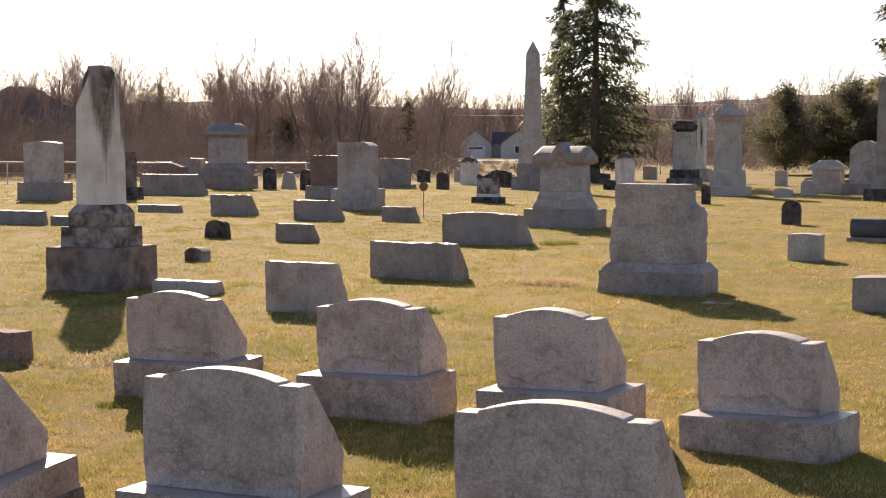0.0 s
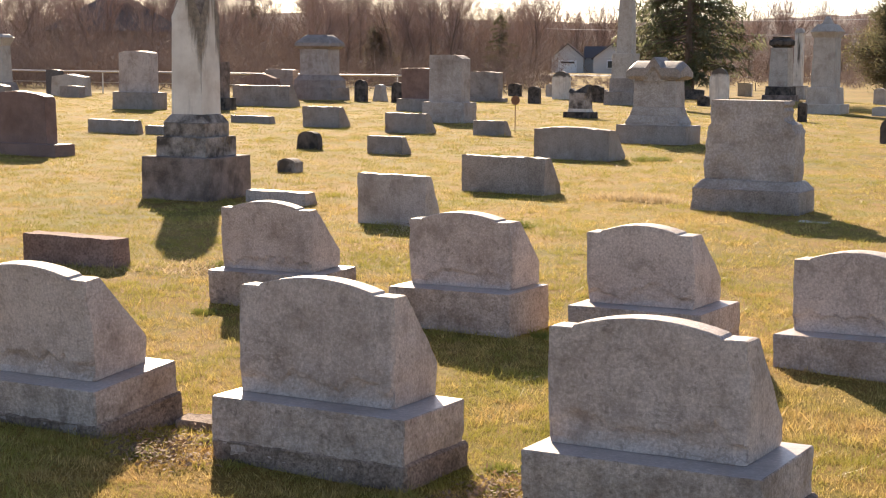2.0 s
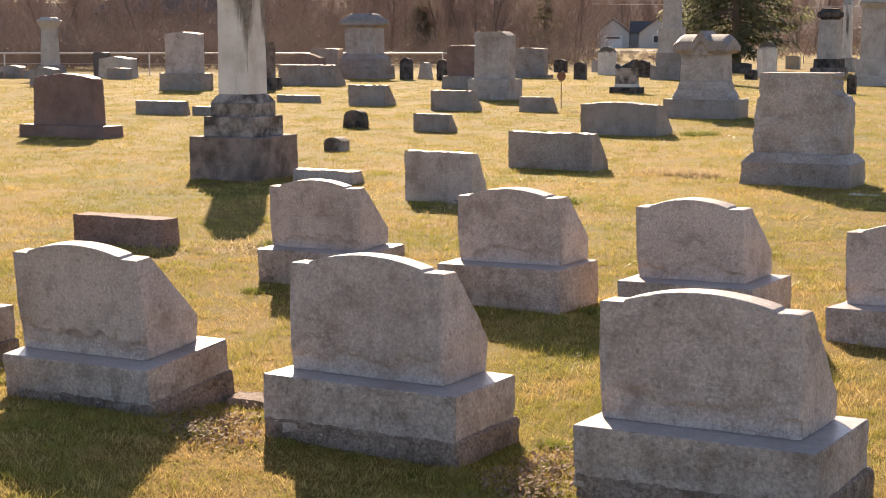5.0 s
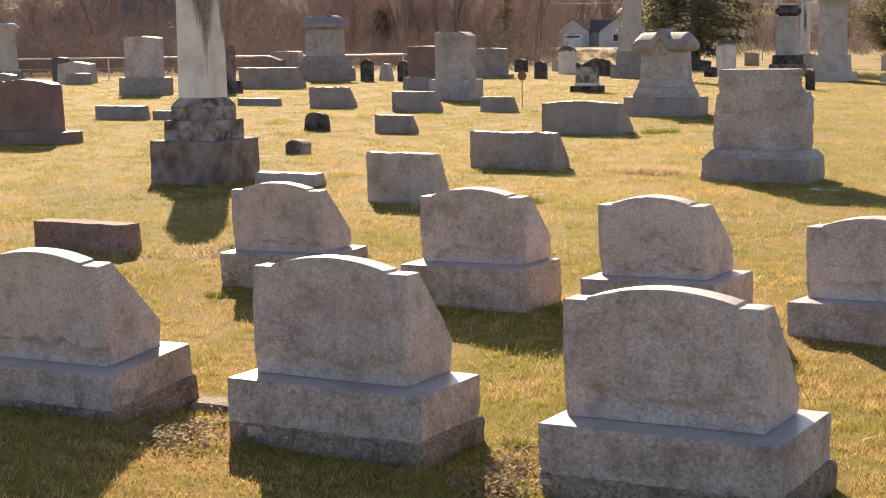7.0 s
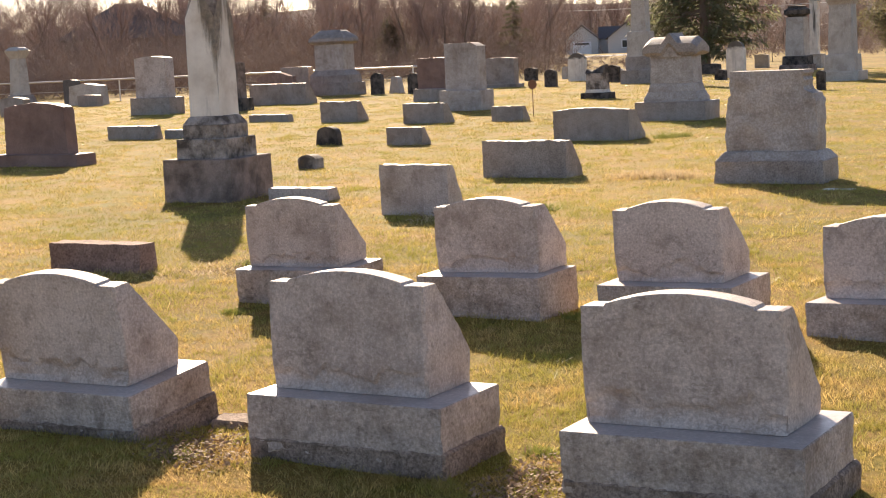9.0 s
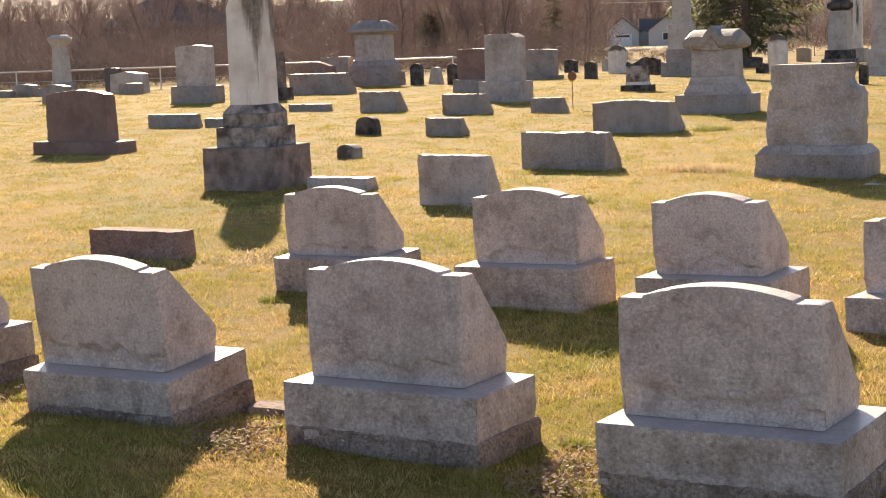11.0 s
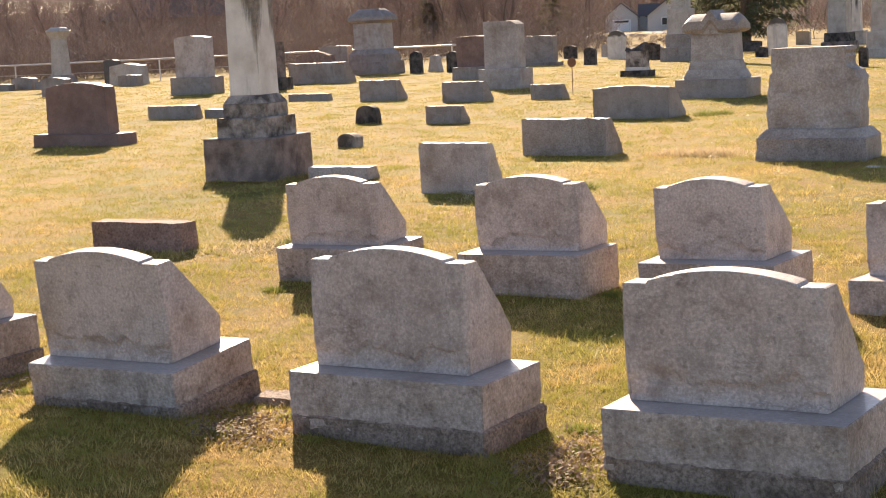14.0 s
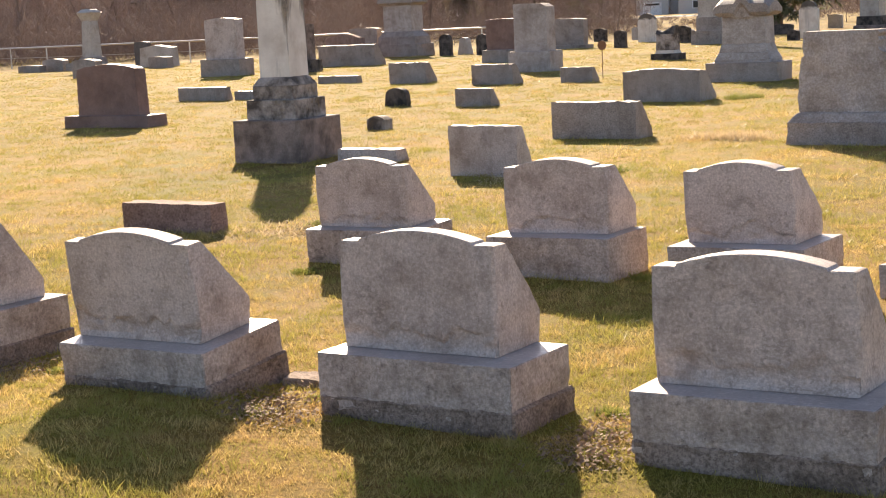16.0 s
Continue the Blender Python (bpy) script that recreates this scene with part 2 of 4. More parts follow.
def turf_material():
    n = Nodes("turf")
    obj = n.coord.outputs["Object"]
    straw = n.ramp(n.noise(45.0, 5.0, 0.75, obj), [(0.3, (0.08, 0.045, 0.016)), (0.5, (0.30, 0.185, 0.058)), (0.7, (0.50, 0.33, 0.11))])
    green = n.ramp(n.noise(38.0, 5.0, 0.75, obj), [(0.3, (0.05, 0.055, 0.010)), (0.55, (0.19, 0.18, 0.026)), (0.75, (0.36, 0.30, 0.06))])
    patch = n.ramp(n.mix(0.4, n.noise(0.5, 5.0, 0.65, obj), n.noise(3.0, 4.0, 0.65, obj)), [(0.42, (0, 0, 0)), (0.60, (0.85, 0.85, 0.85))])
    col = n.mix(patch, straw, green)
    brown = n.ramp(n.noise(0.16, 3.0, 0.5, obj), [(0.35, (0.72, 0.68, 0.58)), (0.65, (1.05, 0.98, 0.82))])
    col = n.mix(1.0, col, brown, "MULTIPLY")
    bump = n.mix(0.5, n.noise(70.0, 5.0, 0.8, obj), n.noise(6.0, 4.0, 0.6, obj))
    return n.done(col, 0.95, bump, 0.012, 0.15)


TURF = turf_material()


# ---- building helpers ----
def mesh_of(name, bm, material, smooth=True):
    me = bpy.data.meshes.new(name)
    bm.to_mesh(me)
    bm.free()
    me.materials.append(material)
    if smooth:
        me.polygons.foreach_set("use_smooth", [True] * len(me.polygons))
        me.set_sharp_from_angle(angle=radians(35))
    return me


def part(name, bm, material, parent, label="", smooth=True):
    ob = new(name, mesh_of(name, bm, material, smooth) if isinstance(bm, bmesh.types.BMesh) else bm)
    ob.parent = parent
    if label:
        tagged(ob, label)
    return ob


def thing(name, x, y, label, category, turn=0.0, group="", z=0.0, tilt=(0.0, 0.0)):
    ob = new(name)
    ob.empty_display_size = 0.1
    ob.matrix_basis = pose(x, y, z, tilt[0], tilt[1], turn)
    return tagged(ob, label, category, group)


def steps(n):
    return [i / n for i in range(n + 1)]


def grid_box(us, vs, ws, shape):
    """The skin of a box cut at us, vs, ws (each 0 to 1), bent by shape(u, v, w)."""
    bm, seen = bmesh.new(), {}
    nu, nv, nw = len(us) - 1, len(vs) - 1, len(ws) - 1

    def vert(i, j, k):
        if (i, j, k) not in seen:
            seen[i, j, k] = bm.verts.new(shape(us[i], vs[j], ws[k]))
        return seen[i, j, k]

    for i in range(nu):
        for j in range(nv):
            for k, flip in ((0, True), (nw, False)):
                q = [vert(i, j, k), vert(i + 1, j, k), vert(i + 1, j + 1, k), vert(i, j + 1, k)]
                bm.faces.new(q[::-1] if flip else q)
    for i in range(nu):
        for k in range(nw):
            for j, flip in ((0, False), (nv, True)):
                q = [vert(i, j, k), vert(i + 1, j, k), vert(i + 1, j, k + 1), vert(i, j, k + 1)]
                bm.faces.new(q[::-1] if flip else q)
    for j in range(nv):
        for k in range(nw):
            for i, flip in ((0, True), (nu, False)):
                q = [vert(i, j, k), vert(i, j + 1, k), vert(i, j + 1, k + 1), vert(i, j, k + 1)]
                bm.faces.new(q[::-1] if flip else q)
    return bm


def rocky(p, size, seed):
    """Broken-stone relief, about -1 to 1, with ledges."""
    q = Vector((p[0] + seed * 7.3, p[1] - seed * 3.1, p[2] + seed * 1.7)) / size
    a = noise.noise(q)
    b = noise.noise(q * 2.3 + Vector((5, 1, 9)))
    c = noise.noise(q * 5.1)
    return 0.6 * a + 0.3 * abs(b) * (1 if b > 0 else -1.6) + 0.22 * c


def block(w, d, h, z0=0.0, top=None, rough=0.0, seed=1, cell=0.08, edge=0.006, rim=0.03, cuts=None, size=0.13, middle=False):
    """A squared stone from (-w/2, 0) to (w/2, d), z0 up; top: (w, d) of its upper face; rough: how far its sides are broken."""
    tw, td = top or (w, d)
    nx, ny, nz = cuts or (max(2, round(w / cell)), max(2, round(d / cell)), max(2, round(h / cell)))
    us, vs, ws = steps(nx), steps(ny), steps(nz)
    e = edge
    us = [0, e / w] + us[1:-1] + [1 - e / w, 1]
    vs = [0, e / d] + vs[1:-1] + [1 - e / d, 1]
    ws = [0] + ws[1:-1] + [1 - e / h, 1]

    def shape(u, v, t):
        cw, cd = w + (tw - w) * t, d + (td - d) * t
        x, y, z = (u - 0.5) * cw, d / 2 + (v - 0.5) * cd, z0 + h * t
        sx = -1 if u == 0 else 1 if u == 1 else 0
        sy = -1 if v == 0 else 1 if v == 1 else 0
        fade = 1.0 if not rim else min(1.0, max(0.0, (1 - t) * h / rim)) ** 0.7
        if rough:
            r = rough * fade * (rocky((x, y, z), size, seed) - 0.1)
            x, y = x + sx * r, y + sy * r
            if t == 1 and not rim:
                z += 0.5 * rough * rocky((x, y, z + 3), size, seed)
        if t == 1 and (sx or sy):
            z -= e * 0.8
        if sx and sy:
            x, y = x - sx * e * 0.6, y - sy * e * 0.6
        if middle:
            y -= d / 2
        return Vector((x, y, z))

    return grid_box(us, vs, ws, shape)


def slab_with_top(w, d, h, rise, z0=0.0, seed=1, rough=0.0, n=28, kind="round", taper=0.0, shoulder=0.0, lean=0.0):
    """An upright slab whose top is arched; kind: round, serp (low arch), gable, or cut (one corner sloped off)."""
    us, vs, ws = steps(n), [0, 0.02 / max(d, 0.05), 0.5, 1 - 0.02 / max(d, 0.05), 1], steps(max(4, round(h / 0.07)))

    def crown(u):
        s = abs(2 * u - 1)
        if shoulder and s > 1 - shoulder:
            return 0.0
        s = s / (1 - shoulder)
        if kind == "gable":
            return rise * (1 - s)
        if kind == "cut":
            return rise * min(1.0, (1 - u) / 0.18)
        if kind == "round":
            return rise * math.sqrt(max(0.0, 1 - s * s))
        return rise * (1 - s * s)

    def shape(u, v, t):
        x, y = (u - 0.5) * w * (1 - taper * t), v * d
        z = z0 + t * (h - rise + crown(u))
        if rough:
            r = rough * rocky((x, y, z), 0.15, seed)
            if v in (0, 1):
                y += r * (1 if v else -1)
            if u in (0, 1):
                x += r * (1 if u else -1)
            if t == 1:
                z += r
        return Vector((x, y + lean * (z - z0), z))

    return grid_box(us, vs, ws, shape)


def tube(bm, a, b, ra, rb, sides=5):
    a, b = Vector(a), Vector(b)
    way = (b - a).normalized()
    side = way.orthogonal().normalized()
    up = way.cross(side)
    rings = []
    for p, r in ((a, ra), (b, rb)):
        rings.append([bm.verts.new(p + r * (math.cos(2 * math.pi * k / sides) * side + math.sin(2 * math.pi * k / sides) * up)) for k in range(sides)])
    for k in range(sides):
        bm.faces.new((rings[0][k], rings[0][(k + 1) % sides], rings[1][(k + 1) % sides], rings[1][k]))
    bm.faces.new(rings[1])
    bm.faces.new(rings[0][::-1])


def lathe(profile, sides=16):
    """A turned body from (radius, height) pairs."""
    bm = bmesh.new()
    rings = [[bm.verts.new((r * math.cos(2 * math.pi * k / sides), r * math.sin(2 * math.pi * k / sides), z)) for k in range(sides)] for r, z in profile]
    for lo, hi in zip(rings, rings[1:]):
        for k in range(sides):
            bm.faces.new((lo[k], lo[(k + 1) % sides], hi[(k + 1) % sides], hi[k]))
    bm.faces.new(rings[-1])
    bm.faces.new(rings[0][::-1])
    return bm


def raw_mesh(name, verts, faces, material):
    """A mesh from arrays: triangles or quads that share no vertices."""
    me = bpy.data.meshes.new(name)
    n = faces.shape[1]
    me.vertices.add(len(verts))
    me.vertices.foreach_set("co", verts.astype(np.float32).ravel())
    me.loops.add(faces.size)
    me.loops.foreach_set("vertex_index", faces.astype(np.int32).ravel())
    me.polygons.add(len(faces))
    me.polygons.foreach_set("loop_start", np.arange(0, faces.size, n, dtype=np.int32))
    me.materials.append(material)
    me.update(calc_edges=True)
    return me


def blades(base, tip, width, rng):
    """One thin triangle from each base to its tip."""
    n = len(base)
    a = rng.uniform(0, 2 * np.pi, n)
    side = np.stack([np.cos(a), np.sin(a), np.zeros(n)], 1) * (np.asarray(width) / 2).reshape(-1, 1)
    v = np.stack([base - side, base + side, tip], 1).reshape(-1, 3)
    return v, np.arange(3 * n).reshape(n, 3)


# ---- ground ----
def lawn_height(x, y):
    """The lawn's small swells, and the low mound before the leaning headstone; x and y are arrays."""
    mound = 0.125 * np.exp(-((x + 4.75) / 1.05) ** 2 - ((y - 3.95) / 1.1) ** 2)
    ripple = 0.010 * np.sin(x * 1.1 + 1.7 * np.sin(y * 0.6)) * np.sin(y * 0.9 + 0.8 * np.sin(x * 0.7))
    return mound + ripple * np.clip((60 - np.hypot(x, y)) / 40, 0, 1)


def ground_sheet():
    """One sheet from the camera's feet to the horizon, with the lawn's small swells."""
    bm = bmesh.new()
    radii = [0.0] + [0.9 * 1.06 ** k for k in range(146)]
    turns = 150
    rings = []
    for r in radii[1:]:
        ring = []
        for k in range(turns):
            a = 2 * math.pi * k / turns
            x, y = r * math.cos(a), r * math.sin(a)
            swell = float(lawn_height(x, y))
            ring.append(bm.verts.new((x, y, swell)))
        rings.append(ring)
    centre = bm.verts.new((0, 0, 0))
    for k in range(turns):
        bm.faces.new((centre, rings[0][k], rings[0][(k + 1) % turns]))
    for lo, hi in zip(rings, rings[1:]):
        for k in range(turns):
            bm.faces.new((lo[k], hi[k], hi[(k + 1) % turns], lo[(k + 1) % turns]))
    return tagged(new("ground", mesh_of("ground", bm, TURF)), "winter lawn of straw and green grass", "ground", kind="structure")


ground_sheet()


def hills():
    bm = bmesh.new()
    for ring, (far, high) in enumerate(((900.0, 12.0), (1500.0, 66.0))):
        rows = []
        for k in range(161):
            a = radians(-40 + k * 0.85)
            x, y = -math.sin(a) * far, math.cos(a) * far
            z = high * (0.72 + 0.38 * noise.noise(Vector((k * 0.045, ring * 9.0, 0))) + 0.05 * noise.noise(Vector((k * 0.9, ring, 3))))
            rows.append([bm.verts.new((x * s, y * s, zz)) for s, zz in ((0.86, -1.0), (0.95, z * 0.75), (1.0, z), (1.2, -1.0))])
        for p, q in zip(rows, rows[1:]):
            for i in range(3):
                bm.faces.new((p[i], p[i + 1], q[i + 1], q[i]))
    tagged(new("backdrop", mesh_of("backdrop", bm, HILL)), "far low wooded hills, hazy brown", "hill", kind="structure")


hills()


# ---- the rows of slant-faced granite markers, seen from behind ----
def slant_die(w=0.76, d=0.35, h=0.455, seed=1, top_d=0.12, nib=0.13, arch=0.042, shoulder=0.10, n=34, rough=0.008, waist=0.022):
    """Upright back, sloped front, a low arch between square shoulders; the lower edges are broken stone."""
    s = shoulder / w
    us = [0, 0.012] + [s * k / 4 for k in range(1, 4)] + [s - 0.004, s + 0.004]
    us += [s + (1 - 2 * s) * k / n for k in range(1, n)] + [1 - s - 0.004, 1 - s + 0.004] + [1 - s * k / 4 for k in range(3, 0, -1)] + [0.988, 1]
    vs = [0, 0.04] + steps(8)[1:-1] + [0.97, 1]
    low = [0.0, 0.02] + [nib / h * k / 16 for k in range(1, 17)]
    ws = low + [nib / h + (1 - nib / h) * k / 22 for k in range(1, 22)] + [0.992, 1]

    def shape(u, v, t):
        x = (u - 0.5) * w
        inner = s < u < 1 - s
        k = (2 * (u - s) / (1 - 2 * s) - 1) if inner else 1
        peak = h + ((0.010 + arch * (1 - k * k)) if inner else 0.0)
        z = t * peak
        depth = d if z <= nib else d + (top_d - d) * min(1.0, (z - nib) / (h - nib))
        y = v * depth
        side = -1 if u == 0 else 1 if u == 1 else 0
        low_part = max(0.0, 1 - t * 1.15)
        r = rocky((x, y, z), 0.14, seed)
        if v == 0:
            line = 0.20 + 0.22 * noise.noise(Vector((x * 4 + seed * 2.3, 0, seed))) + 0.10 * noise.noise(Vector((x * 13, 3, seed))) + 0.04 * noise.noise(Vector((x * 35, 3, seed)))
            below = max(0.0, min(1.0, (line - t) / 0.03))
            p = Vector((x * 6 + seed, 0, z * 9 + seed))
            y += 0.3 * rough * r + below * (0.010 + 0.024 * abs(noise.noise(p)) + 0.008 * noise.noise(p * 2.7)) * (0.2 + 0.8 * min(1, t / 0.05))
            y += 0.0022 * noise.noise(p * 1.7) + 0.0016 * noise.noise(p * 4.1)
        if side:
            bulge = waist * (0.8 * math.sin(math.pi * min(1, t * 1.1)) if t < 0.9 else 0)
            x += side * (rough * r * 1.2 * (1 if t < 0.97 else 0.3) + bulge * 0.5)
        if v == 1 and z < nib:
            y += rough * r
        if t == 1 and (v in (0, 1) or side):
            z -= 0.004
        if side and v == 0:
            x, y = x - side * 0.006, y + 0.006
        return Vector((x, y, z))

    return grid_box(us, vs, ws, shape)


def base_stone(w, d, h, seed, low):
    """A block with a sawn top, scalloped rock faces and a ragged lower arris that overhangs its footing."""
    us, vs, ws = steps(round(w / 0.013)), steps(round(d / 0.013)), [0, 0.04] + steps(17)[1:-1] + [0.975, 1]
    us = [0, 0.005] + us[1:-1] + [0.995, 1]
    vs = [0, 0.008] + vs[1:-1] + [0.992, 1]

    def shape(u, v, t):
        x, y = (u - 0.5) * w, v * d
        sx = -1 if u == 0 else 1 if u == 1 else 0
        sy = -1 if v == 0 else 1 if v == 1 else 0
        q = Vector((x * 4.2 + seed * 3.1, y * 4.2, seed))
        start = (low + 0.055 * noise.noise(q) + 0.022 * noise.noise(q * 3.4) + 0.01 * noise.noise(q * 9))
        start = min(start, 0.108)
        z = start + (h - start) * t
        r = 0.0
        if sx or sy:
            p = Vector((x * 5 + seed, y * 5, z * 9))
            cut = abs(noise.noise(p)) + 0.5 * abs(noise.noise(p * 2.4)) + 0.2 * noise.noise(p * 6)
            chip = max(0.0, cut) * 4.0      # flakes broken off in terraces
            cut = 0.4 * cut + 0.6 * (math.floor(chip) + min(1.0, (chip % 1.0) / 0.22)) / 4.0
            r = min(1.0, (1 - t) * (h - start) / 0.035) * (0.010 - 0.042 * cut * (0.35 + 0.65 * (1 - t))) * (0.5 if min(u, 1 - u) < 0.02 or min(v, 1 - v) < 0.03 else 1)
            if t == 0:
                r -= 0.006
        if t == 1 and (sx or sy):
            z -= 0.004
        if sx and sy:
            r -= 0.004
        return Vector((x + sx * r, y + sy * r, z))

    bm = grid_box(us, vs, ws, shape)
    bm.normal_update()
    for f in bm.faces:
        if f.normal.z > 0.97 and f.calc_center_median().z > h - 0.01:
            f.material_index = 1
    return bm


def slant_marker(x, y, seed, label, base=(0.92, 0.53, 0.30), die=(0.76, 0.35, 0.455), turn=0.0, tilt=(0.0, 0.0), setback=0.15, z=0.0, top_d=0.12, nib=0.13, offset=0.0, fine=True):
    t = thing("slant_headstone", x, y, label, "headstone", turn, "granite slant headstones in rows", z, tilt)
    bw, bd, bh = base
    b = part("base", base_stone(bw, bd, bh, seed, 0.055 if y < 6 else -0.03), GRANITE_ROCK, t, "rock-faced granite base with a sawn top")
    b.data.materials.append(GRANITE_SAWN)
    if y > 6:
        d = part("die", slant_die(*die, seed=seed, top_d=top_d, nib=nib, n=40), GRANITE, t)
        d.location = (offset, setback, bh + 0.002)
        return t
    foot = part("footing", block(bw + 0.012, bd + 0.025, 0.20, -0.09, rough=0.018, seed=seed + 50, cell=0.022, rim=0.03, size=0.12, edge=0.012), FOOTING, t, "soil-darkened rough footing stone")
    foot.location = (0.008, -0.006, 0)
    d = part("die", slant_die(*die, seed=seed, top_d=top_d, nib=nib, n=64), GRANITE, t)
    d.location = (offset, setback, bh + 0.002)
    return t


SLANTS = [
    # middle of the base's near edge, height; tilts and turn; base; die; setback, offset, nose, top depth
    (-3.413, 4.982, 0.0, (-1.0, -0.3, 1.0), (0.937, 0.515, 0.29), (0.756, 0.375, 0.46), (0.145, -0.05, 0.139, 0.105), "grey granite slant headstone with arched top, stained back"),
    (-1.919, 4.884, 0.0, (0.1, -1.5, -2.0), (0.925, 0.57, 0.29), (0.776, 0.363, 0.443), (0.146, -0.032, 0.095, 0.11), "pale grey granite slant headstone with arched top on rock-faced base"),
    (-4.873, 4.886, -0.01, (5.0, -0.9, 0.3), (0.885, 0.557, 0.26), (0.761, 0.367, 0.459), (0.123, -0.05, 0.123, 0.096), "leaning grey granite slant headstone with stained back"),
    (-6.482, 5.027, 0.0, (0.1, -0.8, 0.1), (0.927, 0.578, 0.29), (0.753, 0.374, 0.467), (0.126, -0.014, 0.096, 0.104), "grey granite slant headstone at the row's end"),
    (-6.10, 8.378, -0.013, (1.7, -1.1, 0.4), (0.902, 0.519, 0.25), (0.746, 0.36, 0.43), (0.129, -0.042, 0.114, 0.096), "lichen-mottled granite slant headstone on low base"),
    (-4.569, 8.278, -0.006, (1.1, -1.8, -4.4), (0.914, 0.493, 0.266), (0.767, 0.351, 0.426), (0.163, -0.012, 0.139, 0.125), "smooth grey granite slant headstone with arched top"),
    (-3.346, 8.367, -0.015, (1.8, -2.0, -6.4), (0.901, 0.538, 0.247), (0.718, 0.372, 0.44), (0.145, -0.03, 0.135, 0.132), "mottled granite slant headstone with dark lichen patches"),
    (-2.013, 8.195, -0.02, (-0.4, -2.4, -8.0), (0.884, 0.5, 0.23), (0.71, 0.364, 0.41), (0.177, -0.043, 0.121, 0.17), "grey granite slant headstone in shade"),
]
for i, (x, y, z, (rx, ry, rz), base, die, (setback, offset, nose, top_d), label) in enumerate(SLANTS):
    slant_marker(x, y, i + 1, label, base, die, rz, (rx, ry), setback, z, top_d, nose, offset)


# ---- low wedge markers ----
def wedge(name, x, y, w, d, h, label, material=GRANITE_BLUE, turn=0.0, top_d=0.3, seed=1, rough=0.012, slope=0.0, topdip=0.0):
    """Upright back, long sloped front that runs down to a low nose; rough top edge."""
    us, vs, ws = steps(max(12, round(w / 0.03))), [0, 0.05] + steps(6)[1:-1] + [1], steps(10)

    def shape(u, v, t):
        px, pz = (u - 0.5) * w, h * t
        depth = d + (d * top_d - d) * max(0.0, (t - 0.15) / 0.85)
        py = v * depth
        r = rough * rocky((px, py, pz), 0.12, seed)
        side = -1 if u == 0 else 1 if u == 1 else 0
        if t == 1:
            pz += r * 1.5 + 0.5 * rough * noise.noise(Vector((px * 26, py * 26, seed))) + slope * (u - 0.5) - topdip * (2 * u - 1) ** 2
        if v == 0:
            py -= 0.5 * r + (0.028 * (0.75 - t) * rocky((px, 0, pz), 0.2, seed + 4) if h > 0.5 and t < 0.75 else 0.0)
        if side:
            px += side * r
        return Vector((px, py, pz - 0.04 * (t == 0)))

    return tagged(place(new(name, mesh_of(name, grid_box(us, vs, ws, shape), material)), x, y, turn), label, "headstone", "low markers on the lawn")


def place(ob, x, y, turn=0.0, z=0.0, tilt=(0.0, 0.0)):
    ob.matrix_basis = pose(x, y, z, tilt[0], tilt[1], turn)
    return ob


WEDGES = [
    # near left corner, width, depth, height, stone, label
    (-8.51, 13.40, 0.82, 0.34, 0.53, GRANITE, "short grey granite wedge headstone, mottled"),
    (-9.55, 17.60, 1.22, 0.50, 0.48, GRANITE_BLUE, "blue-grey granite wedge headstone with rough top"),
    (-11.80, 24.45, 1.45, 0.75, 0.58, GRANITE_BLUE, "long grey granite wedge headstone with pitched top"),
    (-14.92, 23.80, 0.76, 0.32, 0.33, GRANITE_BLUE, "low grey granite marker with sloped face"),
    (-19.00, 31.10, 1.13, 0.50, 0.48, GRANITE_BLUE, "dark grey granite wedge headstone with ragged top"),
    (-16.77, 31.43, 0.83, 0.36, 0.35, GRANITE_BLUE, "low grey wedge marker by the medallion stake"),
    (-22.30, 32.41, 1.14, 0.52, 0.53, GRANITE_BLUE, "grey granite wedge headstone with pitted top"),
    (-34.56, 45.64, 2.55, 0.73, 0.77, GRANITE_BLUE, "broad grey granite family wedge stone"),
    (-25.19, 33.18, 1.31, 0.25, 0.20, GRANITE_BLUE, "flat low grey granite marker"),
    (-24.11, 26.38, 1.38, 0.30, 0.31, GRANITE_BLUE, "long low granite marker"),
    (-22.62, 26.62, 0.75, 0.28, 0.20, GRANITE_BLUE, "small low granite marker"),
    (-10.88, 14.62, 0.86, 0.26, 0.15, GRANITE, "thin low granite marker behind the slant headstone"),
]
for i, (x, y, w, d, h, mat, label) in enumerate(WEDGES):
    wedge("wedge_marker", x + w / 2, y, w, d, h, label, mat, seed=i + 3, top_d=0.75 if h < 0.32 else 0.35, rough=0.008 if h < 0.4 else 0.016, topdip=0.05 if i == 2 else 0.0)
wedge("brown_kerb_marker", -8.67, 9.22, 0.95, 0.22, 0.245, "brown sandstone low oblong marker", SANDSTONE, turn=2.0, top_d=0.9, seed=31, rough=0.007)


# ---- small upright stones ----
def tablet(name, x, y, w, d, h, rise, material, label, turn=0.0, seed=1, kind="round", group="small upright headstones", taper=0.0, shoulder=0.0, tilt=(0, 0), z=0.0):
    ob = new(name, mesh_of(name, slab_with_top(w, d, h + 0.04, rise, -0.04, seed, 0.006, 24, kind, taper, shoulder), material))
    return tagged(place(ob, x, y, turn, z, tilt), label, "headstone", group)


